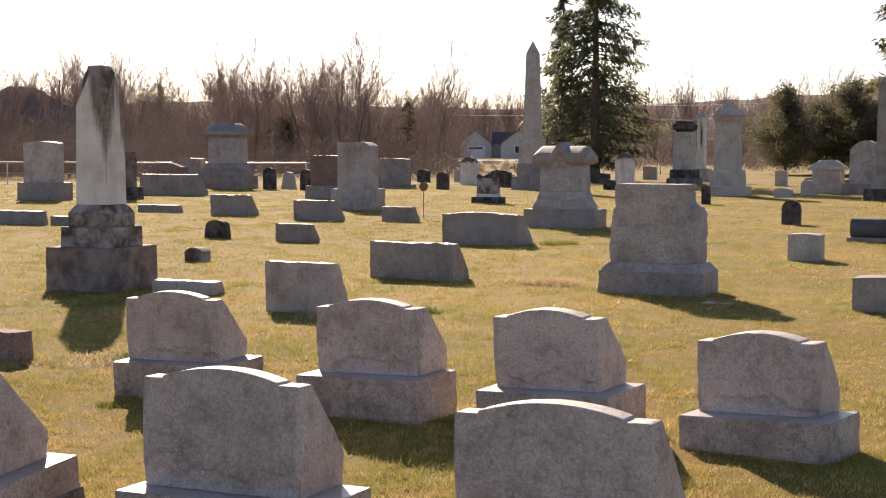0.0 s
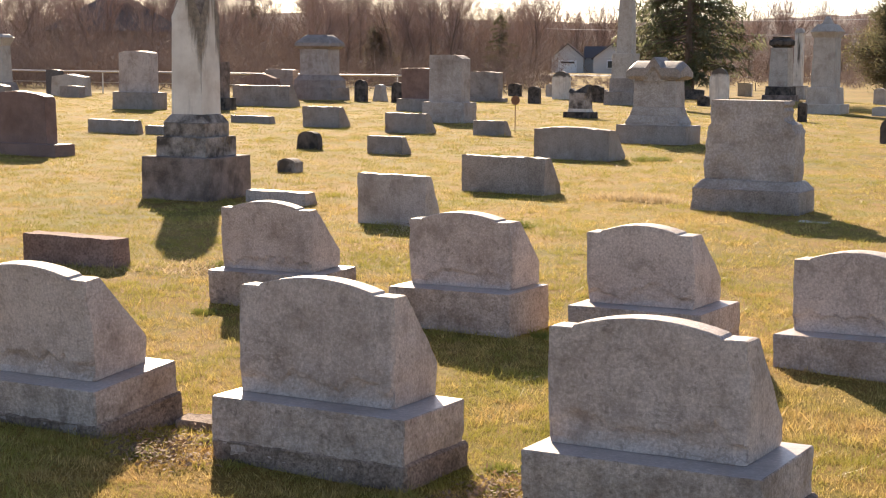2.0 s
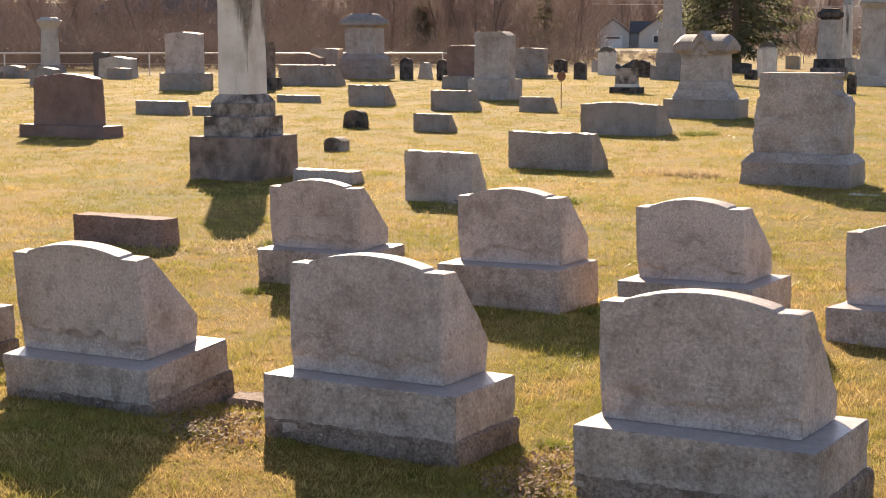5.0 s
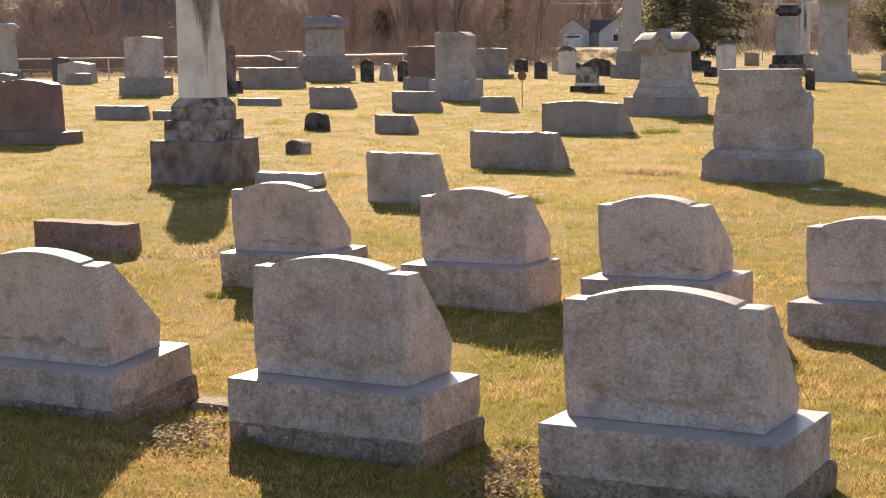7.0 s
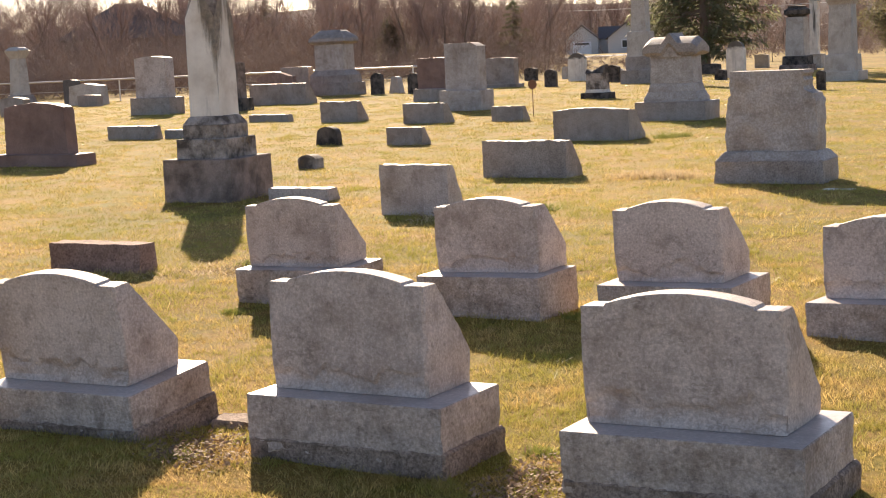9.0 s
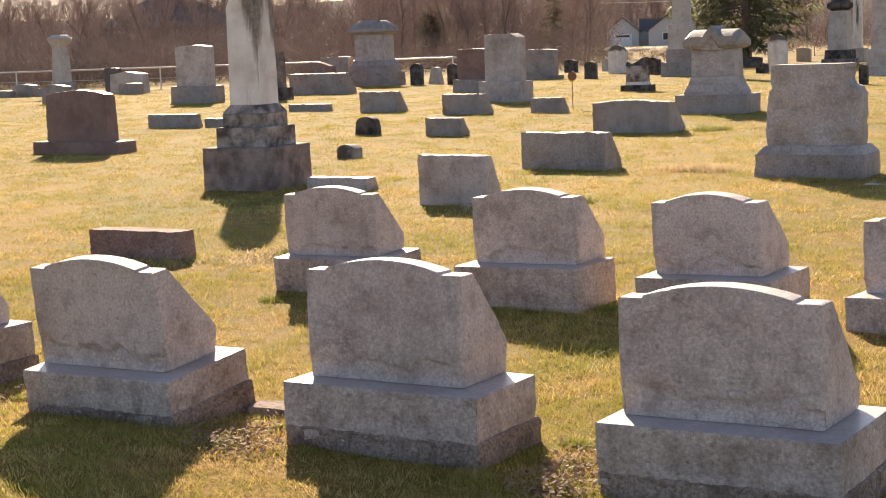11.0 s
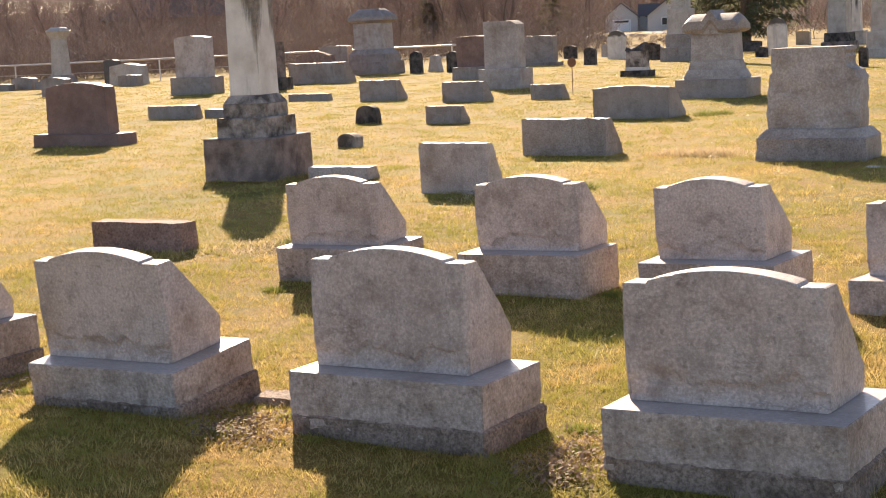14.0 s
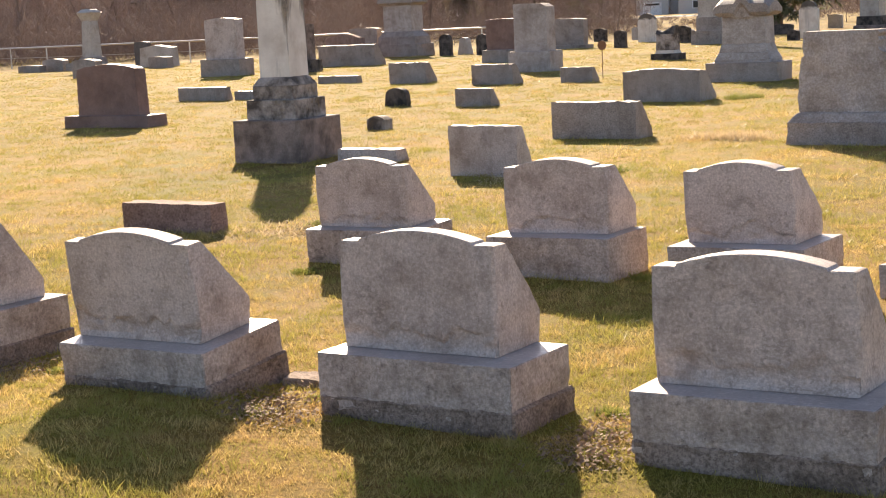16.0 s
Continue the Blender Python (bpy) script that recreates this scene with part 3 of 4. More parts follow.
tablet("small_tablet", -16.41, 24.02, 0.52, 0.16, 0.35, 0.12, BLACKENED, "small blackened round-shouldered stone", seed=4, taper=0.12)
tablet("small_tablet", -13.33, 18.94, 0.34, 0.20, 0.21, 0.06, LICHEN, "tiny round-topped footstone with a dark weathered face", seed=5, kind="serp")
tablet("dark_tablet", -34.27, 54.05, 0.56, 0.2, 0.92, 0.27, BLACKENED, "dark round-topped stone tablet by the fence", seed=6)
tablet("dark_tablet", -32.48, 54.10, 0.55, 0.2, 0.86, 0.26, BLACKENED, "dark round-topped stone tablet beside brown monument", seed=7)
tablet("pale_stump_stone", -34.2, 55.4, 0.60, 0.35, 0.72, 0.1, LIMESTONE, "tapered pale stone stump", seed=8, taper=0.45)
tablet("dark_tablet", -28.0, 57.85, 0.53, 0.2, 0.73, 0.16, BLACKENED, "narrow dark stone tablet", seed=9)
tablet("dark_tablet", -23.6, 60.6, 0.5, 0.3, 0.85, 0.15, BLACKENED, "dark stone beside the white pedestal", seed=10)
tablet("white_tablet", -30.43, 65.8, 0.90, 0.2, 1.33, 0.38, MARBLE_CROWN, "white marble round-topped tablet with black-stained crown", seed=11)
tablet("white_tablet", -21.5, 62.6, 0.82, 0.22, 1.58, 0.36, MARBLE_CROWN, "tall white marble tablet with black-stained top", seed=12, shoulder=0.12)
tablet("dark_tablet", -21.5, 60.6, 0.46, 0.3, 0.43, 0.1, BLACKENED, "small black stone at the foot of white tablet", seed=13)
tablet("round_tablet", -7.75, 34.2, 0.42, 0.16, 0.56, 0.2, BLACKENED, "dark round-topped tablet on the open lawn", seed=14)
tablet("square_marker", -5.02, 23.1, 0.48, 0.4, 0.42, 0.02, LIMESTONE, "square pale grey granite marker", seed=15, kind="serp")
tablet("block_marker", -2.6, 16.15, 0.75, 0.4, 0.37, 0.02, GRANITE_BLUE, "square grey granite block marker", seed=16, kind="serp")
tablet("small_tablet", -12.43, 53.4, 0.62, 0.3, 0.34, 0.06, LIMESTONE, "low pale stone on the far lawn", seed=17, kind="serp")
tablet("small_tablet", -12.2, 56.5, 0.56, 0.3, 0.46, 0.05, LIMESTONE, "small pale squared stone", seed=18, kind="serp")
tablet("small_tablet", -26.7, 82.1, 0.78, 0.25, 0.75, 0.05, LIMESTONE, "pale square tablet far across the lawn", seed=19, kind="serp")
tablet("small_tablet", -26.0, 72.0, 0.9, 0.3, 0.5, 0.05, BLACKENED, "dark low stone near the spruce", seed=20, kind="serp")
tablet("red_tablet", -41.6, 40.5, 1.2, 0.35, 0.72, 0.08, GRANITE_BLUE, "grey stone behind the red monument", seed=21, kind="serp")
tablet("low_slab", -53.1, 48.3, 1.4, 0.4, 0.32, 0.02, GRANITE_BLUE, "low grey stone by the fence", seed=22, kind="serp")
tablet("low_slab", -52.3, 49.0, 1.3, 0.4, 0.58, 0.08, GRANITE_BLUE, "grey stone with low arched top by the fence", seed=23, kind="serp")
tablet("low_slab", -51.0, 49.0, 0.9, 0.35, 0.36, 0.02, GRANITE_BLUE, "low grey stone block by the fence", seed=24, kind="serp")
tablet("gabled_stone", -48.0, 51.2, 2.0, 0.5, 0.98, 0.12, LIMESTONE, "broad pale stone with pitched top", seed=25, kind="gable", taper=0.08)
tablet("arched_stone", -38.7, 52.9, 1.9, 0.3, 1.12, 0.18, SANDSTONE, "low arched brown stone behind long marker", seed=26, kind="serp", shoulder=0.2)
tablet("broad_stone", -39.4, 55.4, 1.5, 0.4, 1.3, 0.02, GRANITE_BLUE, "broad grey stone with a pale top edge", seed=28, kind="serp")
tablet("polished_stone", -50.6, 53.0, 0.8, 0.3, 1.15, 0.03, GRANITE_DARK, "dark polished upright stone before the fence", seed=30, kind="serp")
tablet("small_tablet", -46.2, 49.4, 1.1, 0.4, 0.5, 0.02, GRANITE_BLUE, "low grey block by the fence", seed=27, kind="serp")
for k, (x, y) in enumerate(((-13.4, 62.0), (-11.3, 60.0), (-17.5, 66.0), (-16.4, 70.0), (-19.8, 74.0), (-28.9, 66.8), (-33.4, 71.0), (-27.2, 62.5), (-14.6, 68.5), (-12.0, 66.5), (-35.0, 70.0))):
    tablet("small_tablet", x, y, 0.55 + 0.12 * (k % 3), 0.25, 0.45 + 0.1 * (k % 4), 0.1, (LIMESTONE, BLACKENED, GRANITE_BLUE)[k % 3], "small weathered stone on the far lawn", seed=40 + k, kind="serp" if k % 2 else "round")


# ---- monuments ----
def stacked(name, x, y, label, levels, turn=0.0, group="family monuments", tilt=(0, 0)):
    """levels: part name, width, depth, height, upper width, upper depth, stone, roughness; set centred one upon another."""
    t = thing(name, x, y, label, "monument", turn, group, 0.0, tilt)
    z = 0.0
    for k, (what, w, d, h, tw, td, mat, rough) in enumerate(levels):
        low = 0.05 if k == 0 else 0.0
        cell = 0.06 if y < 22 else 0.14
        bm = block(w, d, h + low, z - low, (tw, td), rough, seed=k + 11, cell=cell, edge=0.012, rim=0.05, middle=True, size=0.25)
        part(what, bm, mat, t)
        z += h
    return t, z


# near marble obelisk with gabled top
ob, z = stacked("marble_obelisk", -11.76, 14.80, "white marble obelisk with gabled top, black lichen on its stepped base", [
    ("plinth", 0.98, 0.98, 0.52, 0.97, 0.97, PLINTH, 0.012),
    ("second_plinth", 0.72, 0.72, 0.24, 0.71, 0.71, LICHEN, 0.008),
    ("cap_block", 0.585, 0.585, 0.17, 0.585, 0.585, LICHEN, 0.006),
    ("cap_slope", 0.585, 0.585, 0.10, 0.45, 0.45, LICHEN, 0.004),
], turn=6.0, group="obelisks")


def gabled_shaft(w0, w1, h, gable, top, z0):
    """A square tapered shaft, each face ending in a pointed gable below a small flat crown."""
    bm = bmesh.new()
    rows = 14
    rings = []
    for k in range(rows + 1):
        s = (w0 + (w1 - w0) * k / rows) / 2
        z = z0 + h * k / rows
        ring = []
        for cx, cy, nx, ny in ((-1, -1, 0, -1), (1, -1, 1, 0), (1, 1, 0, 1), (-1, 1, -1, 0)):
            ring.append(bm.verts.new((cx * s, cy * s, z)))
            mz = z + (gable * 0.85 if k == rows else 0)
            ring.append(bm.verts.new((nx * s, ny * s, mz)))
        rings.append(ring)
    for lo, hi in zip(rings, rings[1:]):
        for k in range(8):
            bm.faces.new((lo[k], lo[(k + 1) % 8], hi[(k + 1) % 8], hi[k]))
    t = top / 2
    crown = [bm.verts.new(p) for p in ((-t, -t, z0 + h + gable), (0, -t, z0 + h + gable), (t, -t, z0 + h + gable), (t, 0, z0 + h + gable), (t, t, z0 + h + gable), (0, t, z0 + h + gable), (-t, t, z0 + h + gable), (-t, 0, z0 + h + gable))]
    last = rings[-1]
    for k in range(8):
        bm.faces.new((last[k], last[(k + 1) % 8], crown[(k + 1) % 8], crown[k])).material_index = 1
    bm.faces.new(crown).material_index = 1
    bm.faces.new(rings[0][::-1])
    bmesh.ops.subdivide_edges(bm, edges=bm.edges[:], cuts=1, use_grid_fill=True)
    for v in bm.verts:
        r = 0.006 * noise.noise(v.co * 6)
        v.co += Vector((v.co.x, v.co.y, 0)) * r * 2
    return bm


shaft = part("shaft", gabled_shaft(0.43, 0.415, 1.18, 0.50, 0.2, z), MARBLE_RUN, ob, "white marble shaft with dark runs and a blackened crown", smooth=False)
shaft.data.materials.append(CROWN_STONE)

# rough grey monument in the lawn's middle
rm, z = stacked("rock_faced_monument", -5.45, 17.26, "rock-faced grey granite monument with notched shoulders", [
    ("base", 1.30, 0.70, 0.27, 1.28, 0.68, GRANITE_BLUE, 0.045),
    ("base_slope", 1.27, 0.66, 0.10, 1.10, 0.52, GRANITE_PALE, 0.01),
])


def notched_die(w, d, h, z0, seed):
    us, vs, ws = steps(26), [0] + steps(6)[1:-1] + [1], steps(24)

    def shape(u, v, t):
        swell = 0.985 + 0.035 * math.sin(t * 5)
        left = -w / 2 * (swell if t < 0.70 else 0.90)
        right = w / 2 * (swell if t < 0.66 else 0.93 if t < 0.72 else 0.74 + 0.03 * math.sin(t * 60))
        x, y, z = left + (right - left) * u, (v - 0.5) * d, z0 + h * t
        r = rocky((x, y, z), 0.28, seed)
        if u in (0, 1):
            x += (1 if u else -1) * 0.032 * r
        if v in (0, 1):
            y += (1 if v else -1) * 0.05 * r * (1 if t < 0.95 else 0.3)
        return Vector((x, y, z))

    return grid_box(us, vs, ws, shape)


part("die", notched_die(1.07, 0.42, 0.93, z - 0.005, 5), GRANITE_PALE, rm, "broken-faced granite die")

# temple-topped monument
tm, z = stacked("temple_monument", -11.97, 30.98, "pale grey granite monument with gabled stone roof", [
    ("base", 1.62, 0.92, 0.40, 1.61, 0.91, GRANITE_BLUE, 0.02),
    ("foot", 1.24, 0.76, 0.06, 1.24, 0.76, GRANITE_PALE, 0.0),
    ("flare", 1.24, 0.76, 0.15, 1.09, 0.64, GRANITE_PALE, 0.0),
    ("neck", 1.09, 0.64, 0.18, 0.98, 0.57, GRANITE_PALE, 0.0),
    ("die", 0.98, 0.57, 0.58, 0.94, 0.55, GRANITE_PALE, 0.0),
])


def cross_roof(w, d, z0):
    """A thick stone roof: a low ridge along its length, crossed in the middle by a pointed gable front and back."""
    us, vs, ws = steps(36), steps(16), [0, 0.3, 0.75, 1]

    def shape(u, v, t):
        a, b = abs(2 * u - 1), abs(2 * v - 1)
        ridge = 0.41 - 0.15 * b ** 1.4 - 0.10 * max(0.0, (a - 0.80) / 0.20) ** 1.6
        gable = 0.49 - 0.27 * (a / 0.34) if a < 0.34 else 0.0
        rise = max(ridge, gable)
        under = 0.20 * max(0.0, 1 - (a / 0.30) ** 1.5) if b > 0.999 else 0.0
        grow = 0.84 + 0.16 * min(1.0, t / 0.3)
        z = z0 + under + (rise - under) * t
        return Vector(((u - 0.5) * w * grow, (v - 0.5) * d * grow, z))

    return grid_box(us, vs, ws, shape)


part("roof", cross_roof(1.24, 0.78, z), GRANITE_BLUE, tm, "gabled blue-grey stone roof", smooth=False)
# the die's face runs up into the front gable
part("gable_face", slab_with_top(0.50, 0.05, 0.26, 0.20, z - 0.02, 7, 0.0, 16, "gable"), GRANITE_PALE, tm).location = (0, -0.33, 0)
tablet("block_marker", -10.45, 31.4, 0.4, 0.5, 0.36, 0.02, GRANITE_BLUE, "small granite block beside the temple monument", seed=29, kind="serp")

# tall plain slab
sl, z = stacked("slab_monument", -20.83, 37.59, "tall plain grey granite slab on a squared base", [
    ("base", 1.36, 0.80, 0.58, 1.34, 0.78, GRANITE_PALE, 0.03),
])
d = part("die", slab_with_top(1.05, 0.5, 1.32, 0.10, z, 3, 0.008, 24, "cut", 0.0), GRANITE_PALE, sl)
d.location = (0, -0.25, 0)

# big family monument with a hipped cap
stacked("capped_monument", -37.38, 55.65, "large grey granite family monument with hipped cap", [
    ("base", 2.25, 1.45, 0.55, 2.2, 1.4, GRANITE_BLUE, 0.03),
    ("second_base", 1.95, 1.25, 0.32, 1.92, 1.22, GRANITE_BLUE, 0.0),
    ("flare", 1.90, 1.20, 0.22, 1.50, 0.95, GRANITE_BLUE, 0.0),
    ("die", 1.48, 0.93, 1.12, 1.46, 0.92, GRANITE_PALE, 0.0),
    ("cornice", 1.56, 1.0, 0.12, 1.85, 1.25, GRANITE_BLUE, 0.0),
    ("cap", 1.85, 1.25, 0.16, 1.8, 1.2, GRANITE_BLUE, 0.0),
    ("cap_slope", 1.8, 1.2, 0.34, 1.05, 0.5, GRANITE_BLUE, 0.0),
])

# far tall obelisk
fo, z = stacked("tall_obelisk", -24.48, 59.4, "tall pale granite obelisk on a three-stepped base", [
    ("base", 1.42, 1.42, 0.57, 1.40, 1.40, GRANITE_BLUE, 0.02),
    ("second_base", 1.06, 1.06, 0.55, 1.05, 1.05, GRANITE_BLUE, 0.0),
    ("pedestal", 0.95, 0.95, 1.03, 0.90, 0.90, LIMESTONE, 0.0),
    ("shaft", 0.66, 0.66, 3.60, 0.46, 0.46, LIMESTONE, 0.0),
    ("point", 0.46, 0.46, 0.52, 0.02, 0.02, LIMESTONE, 0.0),
], turn=4.0, group="obelisks")

# draped column monument on the right
cm, z = stacked("column_monument", -14.78, 54.77, "tall pale marble pedestal monument with carved cap", [
    ("base", 1.45, 1.35, 0.35, 1.43, 1.33, LIMESTONE, 0.02),
    ("second_base", 1.12, 1.08, 0.60, 1.05, 1.0, LIMESTONE, 0.0),
    ("shaft", 0.86, 0.84, 1.78, 0.78, 0.76, LIMESTONE, 0.0),
    ("cornice", 0.84, 0.82, 0.22, 1.02, 1.0, LIMESTONE, 0.0),
    ("cap", 1.02, 1.0, 0.26, 0.62, 0.6, LIMESTONE, 0.0),
    ("finial", 0.4, 0.4, 0.28, 0.12, 0.12, LIMESTONE, 0.0),
])

# red-capped column
rc, z = stacked("urn_column", -21.7, 72.3, "weathered pale column with a dark urn cap", [
    ("base", 1.45, 1.45, 0.30, 1.4, 1.4, PLINTH, 0.02),
    ("second_base", 1.2, 1.2, 0.42, 1.15, 1.15, BLACKENED, 0.0),
    ("shaft", 0.94, 0.94, 1.85, 0.84, 0.84, LIMESTONE, 0.0),
])
part("urn", lathe([(0.42, z), (0.45, z + 0.05), (0.62, z + 0.14), (0.62, z + 0.34), (0.48, z + 0.42), (0.42, z + 0.46), (0.46, z + 0.52), (0.3, z + 0.55)]), BLACKENED, rc, "dark weathered stone urn cap")
stacked("slender_column", -22.5, 78.0, "slender square pale stone column", [
    ("base", 0.9, 0.9, 0.7, 0.88, 0.88, LIMESTONE, 0.02), ("shaft", 0.45, 0.45, 2.7, 0.40, 0.40, MARBLE_STREAKED, 0.0), ("cap", 0.52, 0.52, 0.25, 0.3, 0.3, LIMESTONE, 0.0)])

# low house-shaped tomb and broad rough monument on the right
tb, z = stacked("house_tomb", -12.05, 59.4, "pale stone tomb with a hipped lid", [
    ("body", 1.12, 0.85, 0.92, 1.08, 0.82, LIMESTONE, 0.01),
    ("lid", 1.32, 1.0, 0.12, 1.32, 1.0, LIMESTONE, 0.0), ("lid_slope", 1.32, 1.0, 0.26, 0.6, 0.3, LIMESTONE, 0.0)])
bt, z = stacked("arched_monument", -10.4, 58.4, "broad rough granite monument with curved top", [
    ("base", 1.7, 1.0, 0.42, 1.65, 0.95, GRANITE_BLUE, 0.03)])
d = part("die", slab_with_top(1.25, 0.6, 1.62, 0.32, z, 6, 0.04, 20, "serp", 0.05), GRANITE_ROCK, bt)
d.location = (0, -0.3, 0)
stacked("dark_obelisk", -8.55, 52.2, "dark weathered granite column monument on stepped base", [
    ("base", 1.5, 1.3, 0.4, 1.48, 1.28, BLACKENED, 0.02), ("second_base", 1.15, 1.0, 0.45, 1.0, 0.9, GRANITE_BLUE, 0.0), ("shaft", 0.8, 0.8, 3.0, 0.72, 0.72, GRANITE_BLUE, 0.0), ("cap", 0.75, 0.75, 0.25, 0.5, 0.5, GRANITE_BLUE, 0.0)])

# stones by the fence
ls, z = stacked("slab_monument", -34.07, 39.82, "weathered grey slab monument on a squared dark base", [
    ("base", 1.75, 0.8, 0.58, 1.72, 0.78, GRANITE_BLUE, 0.02)])
d = part("die", slab_with_top(1.38, 0.42, 1.38, 0.06, z, 8, 0.012, 20, "serp", 0.02), GRANITE, ls)
d.location = (-0.05, -0.2, 0)
stacked("dark_pillar", -31.85, 41.33, "sooty squared granite pillar on a low base", [
    ("base", 0.95, 0.7, 0.42, 0.92, 0.68, BLACKENED, 0.02), ("die", 0.55, 0.45, 1.2, 0.55, 0.45, PLINTH, 0.01)])
stacked("cross_column", -48.5, 47.8, "slender pale column monument with a carved head by the fence", [
    ("base", 1.35, 1.1, 0.28, 1.3, 1.05, GRANITE_BLUE, 0.03), ("second_base", 1.1, 0.9, 0.36, 0.8, 0.7, GRANITE_BLUE, 0.0), ("shaft", 0.62, 0.6, 1.55, 0.50, 0.48, LIMESTONE, 0.0), ("head", 0.52, 0.5, 0.36, 0.85, 0.75, LIMESTONE, 0.0), ("crown", 0.8, 0.7, 0.14, 0.5, 0.4, LIMESTONE, 0.0)])
br, z = stacked("brown_monument", -26.22, 45.3, "reddish-brown granite monument with ragged top on grey base", [
    ("base", 1.55, 0.8, 0.44, 1.52, 0.78, GRANITE_BLUE, 0.02)])
d = part("die", slab_with_top(1.30, 0.4, 1.05, 0.03, z, 9, 0.018, 20, "serp", 0.0), GRANITE_RED, br)
d.location = (-0.02, -0.2, 0)
wd, z = stacked("broad_monument", -31.1, 59.3, "broad grey granite monument with ragged top edge", [
    ("base", 1.9, 0.8, 0.16, 1.9, 0.8, GRANITE_BLUE, 0.02)])
d = part("die", slab_with_top(1.55, 0.42, 1.15, 0.05, z, 10, 0.02, 20, "serp", 0.0), GRANITE_BLUE, wd)
d.location = (0, -0.2, 0)
# red granite monument
rd, z = stacked("red_granite_monument", -19.44, 19.58, "polished red-brown granite monument with ragged frosted top", [
    ("base", 2.02, 0.52, 0.21, 2.0, 0.5, GRANITE_RED, 0.008)], turn=1.0)
d = part("die", slab_with_top(1.46, 0.26, 0.90, 0.08, z, 12, 0.02, 30, "serp", 0.05), GRANITE_RED, rd, "reddish granite die with rock-pitched top")
d.location = (-0.02, -0.13, 0)
tablet("round_stone", -22.9, 17.6, 0.5, 0.3, 0.3, 0.14, GRANITE_DARK, "small dark rounded stone on the lawn", seed=33)
tablet("dark_tablet", -13.06, 45.80, 0.25, 0.2, 0.6, 0.1, BLACKENED, "narrow black stone behind the rock-faced monument", seed=34)
# cylinder marker on the right
cy = thing("roll_marker", -4.6, 28.7, "grey granite roll-top marker on a low slab", "headstone")
bm = bmesh.new()
tube(bm, (-0.75, 0, 0.24), (0.75, 0, 0.24), 0.19, 0.19, 20)
part("roll", bm, GRANITE_DARK, cy)
part("slab", block(1.6, 0.5, 0.12, -0.04, middle=True), GRANITE_BLUE, cy)

# white pedestal with a dark carved top
vp, z = stacked("carved_pedestal", -19.5, 43.7, "small streaked marble pedestal, black base, dark broken carving on top", [
    ("base", 0.90, 0.72, 0.20, 0.88, 0.70, BLACKENED, 0.01), ("foot", 0.66, 0.56, 0.10, 0.58, 0.52, MARBLE, 0.01), ("pedestal", 0.60, 0.52, 0.50, 0.56, 0.50, LICHEN, 0.01)])
bm = grid_box(steps(14), [0, 0.2, 0.8, 1], steps(4), lambda u, v, t: Vector(((u - 0.5) * 0.62, (v - 0.5) * 0.5 * (1 - 0.5 * t), z + t * (0.07 + 0.24 * max(0.0, (u - 0.25) / 0.75) ** 1.5 * (1.0 if u < 0.9 else 0.8) + 0.06 * max(0.0, 1 - u / 0.2) + 0.02 * noise.noise(Vector((u * 9, v * 5, 2)))))))
part("carving", bm, BLACKENED, vp, "blackened broken stone carving")

# medallion on a stake
lo = thing("medallion_stake", -16.6, 33.3, "rusty round grave medallion on a thin iron stake", "grave marker")
bm = bmesh.new()
tube(bm, (0, 0, -0.05), (0, 0, 0.7), 0.011, 0.011, 6)
part("stake", bm, RUST, lo)
bm = bmesh.new()
tube(bm, (0, -0.015, 0.79), (0, 0.015, 0.79), 0.115, 0.115, 18)
part("disc", bm, RUST, lo, "rust-brown round disc")


# ---- fence ----
def fence():
    t = thing("fence", 0, 0, "low galvanised steel rail fence along the brush", "fence")
    line = [(-74, 56.5), (-58.5, 54.5), (-42.0, 53.6 + 4), (-36.0, 60.0), (-34.4, 62.5)]
    pts = []
    for (ax, ay), (bx, by) in zip(line, line[1:]):
        n = max(1, round(math.hypot(bx - ax, by - ay) / 3.0))
        pts += [(ax + (bx - ax) * k / n, ay + (by - ay) * k / n) for k in range(n)]
    pts.append(line[-1])
    bm = bmesh.new()
    tube(bm, (0, 0, -0.1), (0, 0, 1.08), 0.035, 0.035, 8)
    post = mesh_of("post", bm, METAL)
    for x, y in pts:
        part("post", post, None, t).location = (x, y, 0)
    for (ax, ay), (bx, by) in zip(line, line[1:]):
        bm = bmesh.new()
        tube(bm, (ax, ay, 1.06), (bx, by, 1.06), 0.042, 0.042, 8)
        part("top_rail", bm, METAL, t)
        bm = bmesh.new()
        tube(bm, (ax, ay, 0.55), (bx, by, 0.55), 0.012, 0.012, 5)
        part("wire", bm, METAL, t)


fence()


